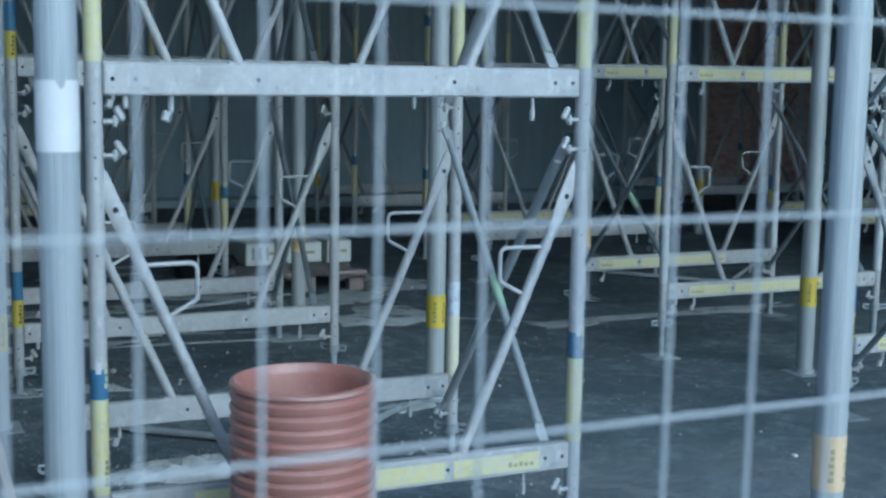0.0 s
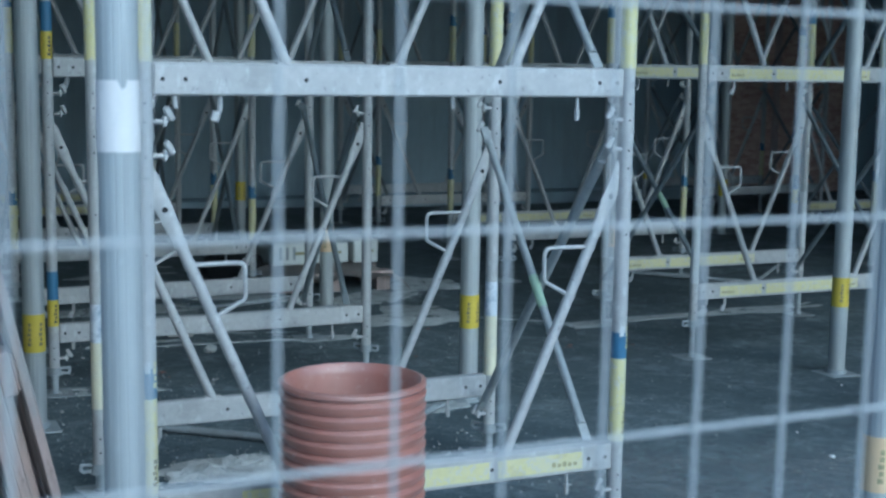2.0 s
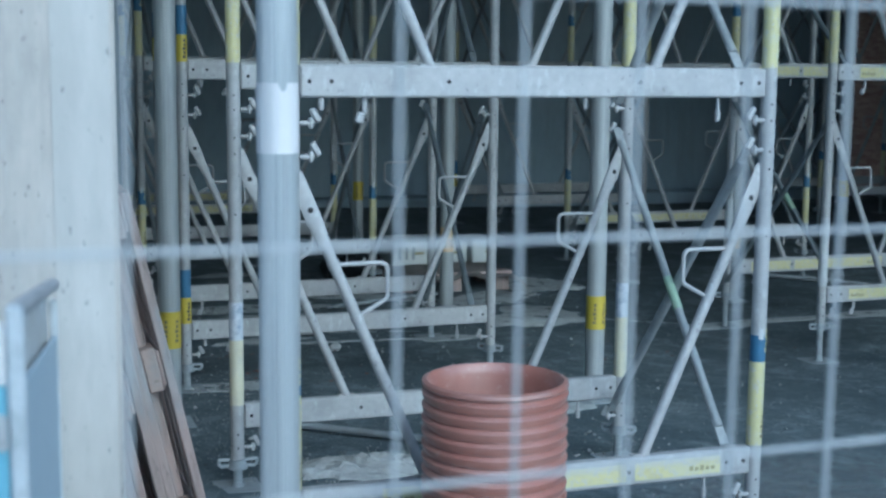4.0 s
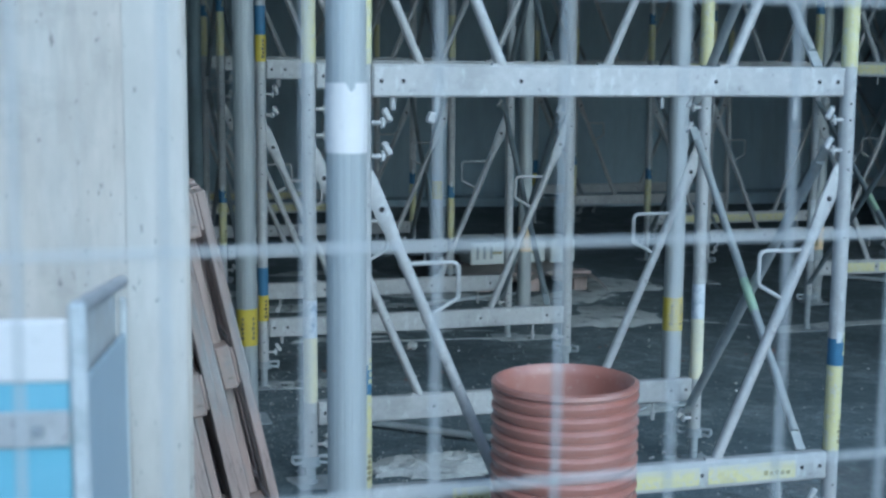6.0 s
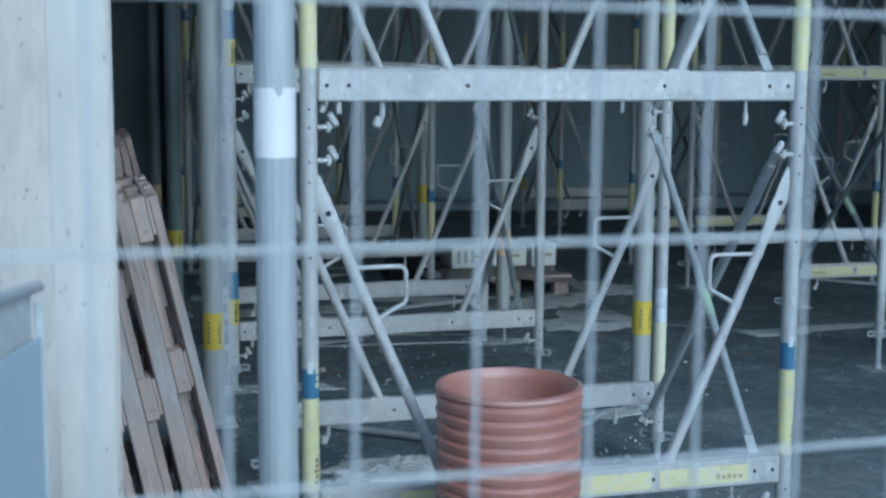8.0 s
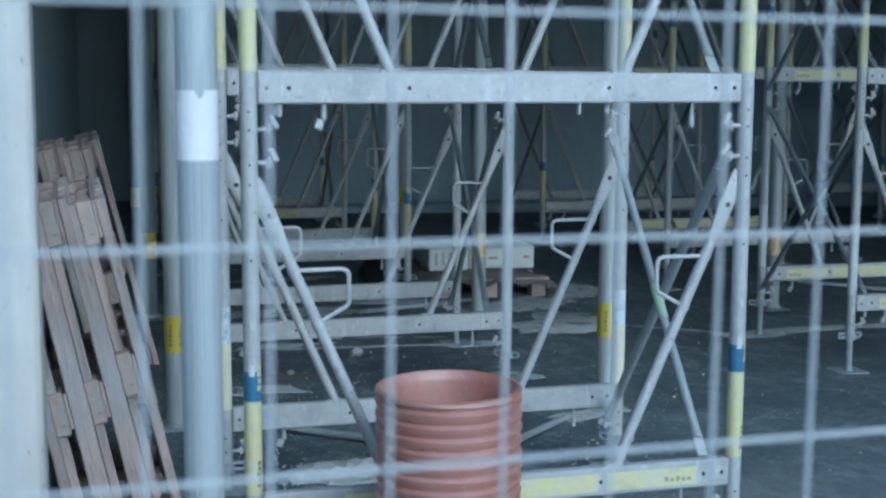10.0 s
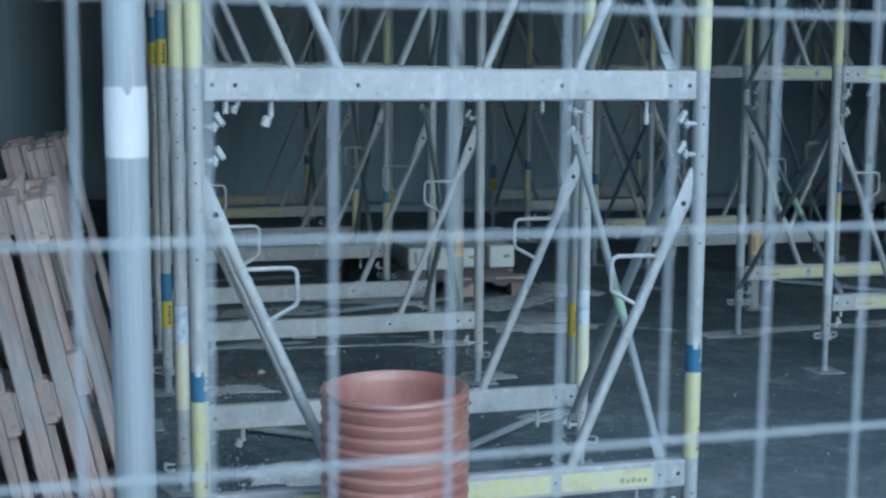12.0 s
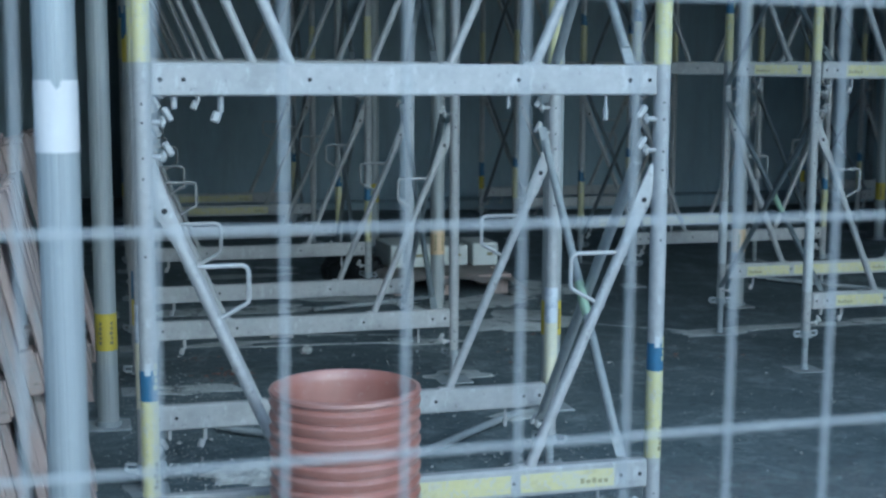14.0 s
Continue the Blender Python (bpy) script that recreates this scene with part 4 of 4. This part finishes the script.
# ---------------------------------------------------------------- blue bin before the wall
def blue_bin():
    c = Vector((-0.768, -1.88))
    d = Vector((0.1080, 0.9942))
    base = floor_z(c.x, c.y) - 0.004
    root = thing("blue_bin", Matrix.Translation((c.x, c.y, base)) @ Matrix.Rotation(math.atan2(-d.x, d.y), 4, "Z"),
                 "blue site container with pale metal corner posts", "container")
    L, D = 0.60, 0.722
    def bit(name, lo, hi, mat, bev=0.003, label="", drop=0.0):
        """A box whose upper side falls by drop from the near end to the far end."""
        bm = bmesh.new()
        for v in box(bm, lo, hi, bev):
            if v.is_valid and v.co.z > (lo[2] + hi[2]) / 2:
                v.co.z -= drop * (v.co.y - lo[1]) / (hi[1] - lo[1])
        part(name, mesh_of(name, bm, mat), root, None, label)
    top = 1.248 - base
    bit("body", (-L, 0.014, 0.0), (-0.026, D - 0.03, top - 0.20), BLUE_PALE, 0.004)
    bit("side_panel", (-0.010, 0.019, 0.0), (-0.002, D - 0.0145, top - 0.098), BLUE_PALE, 0.002, "pale grey-blue side panel", 0.080)
    bit("liner", (-0.0225, 0.020, 0.30), (-0.0165, D - 0.016, top - 0.018), LINER, 0.001, "scuffed whitish inner liner", 0.082)
    bit("front_panel", (-L, 0.0035, 0.0), (-0.0235, 0.0125, top - 0.099), BLUE_PANEL, 0.002, "bright blue front panel")
    bit("lid_band", (-L, 0.0005, top - 0.0985), (-0.0235, 0.0125, top - 0.017), WHITE, 0.004, "scuffed white upper band")
    bit("corner_post", (-0.022, -0.003, 0.0), (0.0, 0.0185, top + 0.004), BIN_POST, 0.004, "pale metal corner post")
    bit("corner_post", (-0.0125, D - 0.014, 0.0), (0.001, D, top - 0.115), BIN_POST, 0.003, "pale metal corner post")
    bm = bmesh.new()
    rod(bm, (-0.0115, 0.02, top - 0.006), (-0.006, D - 0.004, top - 0.088), 0.012, 10)
    part("top_rail", mesh_of("top_rail", bm, GALV, True), root, None, "dull steel top rail")
    bit("bracket", (-0.16, -0.0035, top - 0.182), (-0.0235, 0.003, top - 0.134), GALV, 0.003)
    bit("bolt", (-0.071, -0.0085, top - 0.168), (-0.055, -0.0040, top - 0.152), GALV_OLD, 0.003)


blue_bin()


# ---------------------------------------------------------------- cement splashes, loose tubes, rubble
def blob(x, y, rx, ry, turn, seed, high=0.006, mat=None):
    bm = bmesh.new()
    n = 40
    c, s_ = math.cos(radians(turn)), math.sin(radians(turn))
    ring, ring2 = [], []
    for i in range(n):
        a = 2 * math.pi * i / n
        k = 1 + 0.55 * noise.noise((math.cos(a) * 1.3, math.sin(a) * 1.3, seed * 3.1)) + 0.3 * noise.noise((math.cos(a) * 4, math.sin(a) * 4, seed * 7.7))
        px, py = math.cos(a) * rx * k, math.sin(a) * ry * k
        wx, wy = x + px * c - py * s_, y + px * s_ + py * c
        ring.append(bm.verts.new((wx, wy, floor_z(wx, wy) - 0.012)))
        wx, wy = x + 0.93 * (wx - x), y + 0.93 * (wy - y)
        ring2.append(bm.verts.new((wx, wy, ground_z(wx, wy) + 0.002 + high)))
    mid = bm.verts.new((x, y, ground_z(x, y) + 0.004 + high * 1.5))
    for i in range(n):
        j = (i + 1) % n
        bm.faces.new((ring[i], ring[j], ring2[j], ring2[i]))
        bm.faces.new((ring2[i], ring2[j], mid))
    return tagged(new("cement_splash", mesh_of("cement_splash", bm, mat or SPLASH, True)), "flat pale splash of dried cement on the dark floor", "cement splash", "cement splashes")


SPLASHES = [(2.40, 3.98, 0.50, 0.28, 25), (1.70, 3.46, 0.26, 0.07, 5), (1.10, 3.46, 0.50, 0.022, 2), (1.15, 3.72, 0.42, 0.028, -8),
            (0.62, 3.55, 0.26, 0.07, 8), (2.90, 4.95, 0.34, 0.22, 10), (3.50, 3.50, 0.30, 0.09, 12), (2.95, 3.78, 0.45, 0.022, -28),
            (4.00, 3.60, 0.70, 0.07, 6), (1.55, 4.70, 0.42, 0.12, -15), (0.75, 4.45, 0.6, 0.14, 4), (0.35, 2.52, 0.20, 0.10, 0),
            (1.62, 2.60, 0.20, 0.10, 10), (1.70, 1.80, 0.14, 0.08, 20), (4.9, 3.7, 0.6, 0.12, 5), (2.35, 4.55, 0.5, 0.18, 20),
            (1.3, 4.15, 0.7, 0.10, -4), (0.9, 5.6, 0.4, 0.12, 10), (1.8, 5.75, 0.2, 0.06, 4), (1.2, 6.0, 0.16, 0.05, -6)]
for i, (x, y, rx, ry, turn) in enumerate(SPLASHES):
    blob(x, y, rx, ry, turn, i + 1, 0.001)


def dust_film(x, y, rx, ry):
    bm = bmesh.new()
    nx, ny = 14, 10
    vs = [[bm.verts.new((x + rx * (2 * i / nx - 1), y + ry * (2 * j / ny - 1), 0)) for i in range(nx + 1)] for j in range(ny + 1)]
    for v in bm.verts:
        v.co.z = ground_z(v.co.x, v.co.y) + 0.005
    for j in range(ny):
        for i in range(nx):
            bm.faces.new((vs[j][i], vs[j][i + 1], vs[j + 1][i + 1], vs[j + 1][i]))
    return tagged(new("dust_film", mesh_of("dust_film", bm, DAYLIT_DUST, True)), "pale dust on the dark floor with daylight from the opening painted in", "dust", kind="stuff")


# Lightens the floor near the opening, standing in for stronger daylight there.
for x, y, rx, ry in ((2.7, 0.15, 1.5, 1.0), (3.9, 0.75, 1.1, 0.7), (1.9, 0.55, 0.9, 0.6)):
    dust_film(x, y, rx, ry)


def loose_tube(a, b, r, label):
    a = Vector((a[0], a[1], floor_z(*a) + r + 0.012))
    b = Vector((b[0], b[1], floor_z(*b) + r + 0.012))
    bm = bmesh.new()
    d = (b - a).normalized()
    rod(bm, a + d * 0.06, b - d * 0.06, r, 12)
    for p, s in ((a, 1), (b, -1)):
        m = Matrix.Translation(p + d * s * 0.04) @ d.to_track_quat("Z", "Y").to_matrix().to_4x4()
        box(bm, (-r * 1.3, -0.005, -0.05), (r * 1.3, 0.005, 0.05), 0.002, 0, m)
    tagged(new("loose_brace", mesh_of("loose_brace", bm, GALV_OLD, True)), label, "brace", "loose braces")


loose_tube((0.36, 1.72), (0.92, 1.30), 0.0155, "loose steel brace with flattened ends lying on the floor")
loose_tube((1.65, 1.74), (1.05, 1.17), 0.0155, "loose steel brace lying on the floor beside rubble")
loose_tube((2.02, 4.62), (1.20, 4.30), 0.0155, "loose steel brace lying between the towers")
loose_tube((4.64, 5.08), (5.39, 4.48), 0.0155, "loose steel brace lying below the tower")
loose_tube((5.46, 4.51), (6.08, 5.05), 0.0155, "loose steel brace lying between two towers")


def white_tube():
    bm = bmesh.new()
    x, y, r = 0.90, 3.65, 0.03
    z = floor_z(x, y) + r + 0.01
    rod(bm, (x - 0.065, y, z), (x + 0.065, y - 0.01, z), r, 16)
    rod(bm, (x + 0.055, y - 0.01, z), (x + 0.068, y - 0.011, z), r * 1.12, 16)
    tagged(new("pipe_offcut", mesh_of("pipe_offcut", bm, WHITE, True)), "short white plastic pipe offcut on the floor", "pipe")


white_tube()


def rubble_heap():
    """Uncountable crumbs and chips: one object."""
    rng = random.Random(5)
    verts, faces = [], []
    def chip(x, y, z, r):
        b = len(verts)
        q = Euler((rng.uniform(0, 6), rng.uniform(0, 6), rng.uniform(0, 6))).to_matrix()
        for v in ((1, 0, 0), (-1, 0, 0), (0, 1, 0), (0, -1, 0), (0, 0, 1), (0, 0, -1)):
            w = q @ Vector([c * r * rng.uniform(0.5, 1.2) for c in v])
            verts.append((x + w.x, y + w.y, z + w.z * 0.7))
        for f in ((0, 2, 4), (2, 1, 4), (1, 3, 4), (3, 0, 4), (2, 0, 5), (1, 2, 5), (3, 1, 5), (0, 3, 5)):
            faces.append([b + k for k in f])
    for cx, cy, sx, sy, n, big in ((0.52, 1.10, 0.20, 0.10, 420, 0.009), (0.25, 2.5, 0.2, 0.3, 160, 0.008), (0.5, 2.0, 0.5, 0.5, 260, 0.006),
                                   (1.3, 2.3, 0.7, 0.6, 300, 0.006), (2.6, 2.4, 1.0, 1.0, 220, 0.005), (3.4, 1.3, 1.2, 1.0, 200, 0.005),
                                   (2.0, 3.3, 1.2, 0.7, 350, 0.007), (1.55, 1.0, 0.15, 0.3, 120, 0.010), (0.15, 1.3, 0.12, 0.3, 120, 0.007), (0.10, 1.7, 0.22, 0.5, 320, 0.006), (0.9, 1.6, 0.5, 0.5, 260, 0.005),
                                   (4.2, 3.0, 1.0, 1.0, 120, 0.006), (1.2, 4.6, 1.0, 0.5, 240, 0.010), (2.8, 0.6, 0.8, 0.8, 120, 0.005)):
        for _ in range(n):
            x, y = rng.gauss(cx, sx), rng.gauss(cy, sy)
            if x < -0.3:
                continue
            r = big * rng.uniform(0.3, 1.0) * (2.2 if rng.random() < 0.03 else 1)
            chip(x, y, floor_z(x, y) + 0.008 + r * 0.3, r)
    me = bpy.data.meshes.new("rubble")
    me.from_pydata(verts, [], faces)
    me.materials.append(RUBBLE)
    tagged(new("rubble", me), "pale crumbs and chips scattered over the dark floor", "rubble", kind="stuff")


rubble_heap()


def leaf_litter():
    """Dry brown leaves blown together: one object."""
    rng = random.Random(12)
    verts, faces = [], []
    for cx, cy, sx, sy, n in ((0.50, 2.72, 0.07, 0.06, 46), (0.36, 3.12, 0.08, 0.05, 16), (2.84, 2.80, 0.07, 0.04, 16), (3.30, 2.75, 0.10, 0.06, 8), (2.2, 2.9, 0.5, 0.3, 12), (1.2, 2.6, 0.4, 0.3, 10)):
        for _ in range(n):
            x, y = rng.gauss(cx, sx), rng.gauss(cy, sy)
            r, a = rng.uniform(0.008, 0.02), rng.uniform(0, 6.28)
            z = floor_z(x, y) + 0.010 + rng.uniform(0, 0.012)
            b = len(verts)
            for k, (u, v, w) in enumerate(((-1, 0, 0.2), (0, -0.5, 0), (1, 0, 0.35), (0, 0.5, 0.3))):
                verts.append((x + r * (u * math.cos(a) - v * math.sin(a)), y + r * (u * math.sin(a) + v * math.cos(a)), z + r * w))
            faces.append((b, b + 1, b + 2, b + 3))
    me = bpy.data.meshes.new("leaf_litter")
    me.from_pydata(verts, [], faces)
    me.materials.append(LEAF)
    tagged(new("leaf_litter", me), "small drift of dry brown leaves on the dark floor", "leaf litter", kind="stuff")


leaf_litter()


def cement_spill(x, y, rx, ry, high, seed):
    """A lumpy spill with a ragged foot."""
    bm = bmesh.new()
    n, rings = 56, []
    for k in range(9):
        f = k / 8
        ring = []
        for i in range(n):
            a = 2 * math.pi * i / n
            edge = 1 + 0.45 * noise.noise((math.cos(a) * 1.5, math.sin(a) * 1.5, seed)) + 0.25 * noise.noise((math.cos(a) * 5, math.sin(a) * 5, seed))
            px, py = x + math.cos(a) * rx * edge * (0.04 + 0.96 * f), y + math.sin(a) * ry * edge * (0.04 + 0.96 * f)
            lump = 0.5 + 0.9 * noise.noise((px * 9, py * 9, seed)) + 0.6 * noise.noise((px * 26, py * 26, seed))
            up = high * max(1 - f ** 1.6, 0) * max(lump, 0.12) + 0.012 * (1 - f ** 6)
            ring.append(bm.verts.new((px, py, floor_z(px, py) + up - (0.014 if k == 8 else 0))))
        rings.append(ring)
    for p, q in zip(rings, rings[1:]):
        for i in range(n):
            j = (i + 1) % n
            bm.faces.new((p[i], p[j], q[j], q[i]))
    bm.faces.new(rings[0])
    return tagged(new("cement_spill", mesh_of("cement_spill", bm, CEMENT)), "lumpy pale spill of dried cement on the floor", "cement spill")


cement_spill(0.50, 1.08, 0.34, 0.16, 0.055, 4.7)
for x, y, r in ((0.97, 3.24, 0.035), (0.55, 2.84, 0.018), (0.30, 1.05, 0.03), (2.88, 0.56, 0.014)):
    bm = bmesh.new()
    bmesh.ops.create_icosphere(bm, subdivisions=2, radius=r)
    for v in bm.verts:
        v.co *= 1 + 0.35 * noise.noise(v.co * 30 + Vector((x, y, 0)))
        v.co.z *= 0.7
    st = new("stone", mesh_of("stone", bm, RUBBLE))
    st.matrix_basis = Matrix.Translation((x, y, floor_z(x, y) + r * 0.5))
    tagged(st, "pale broken lump of concrete on the floor", "stone", "stones")
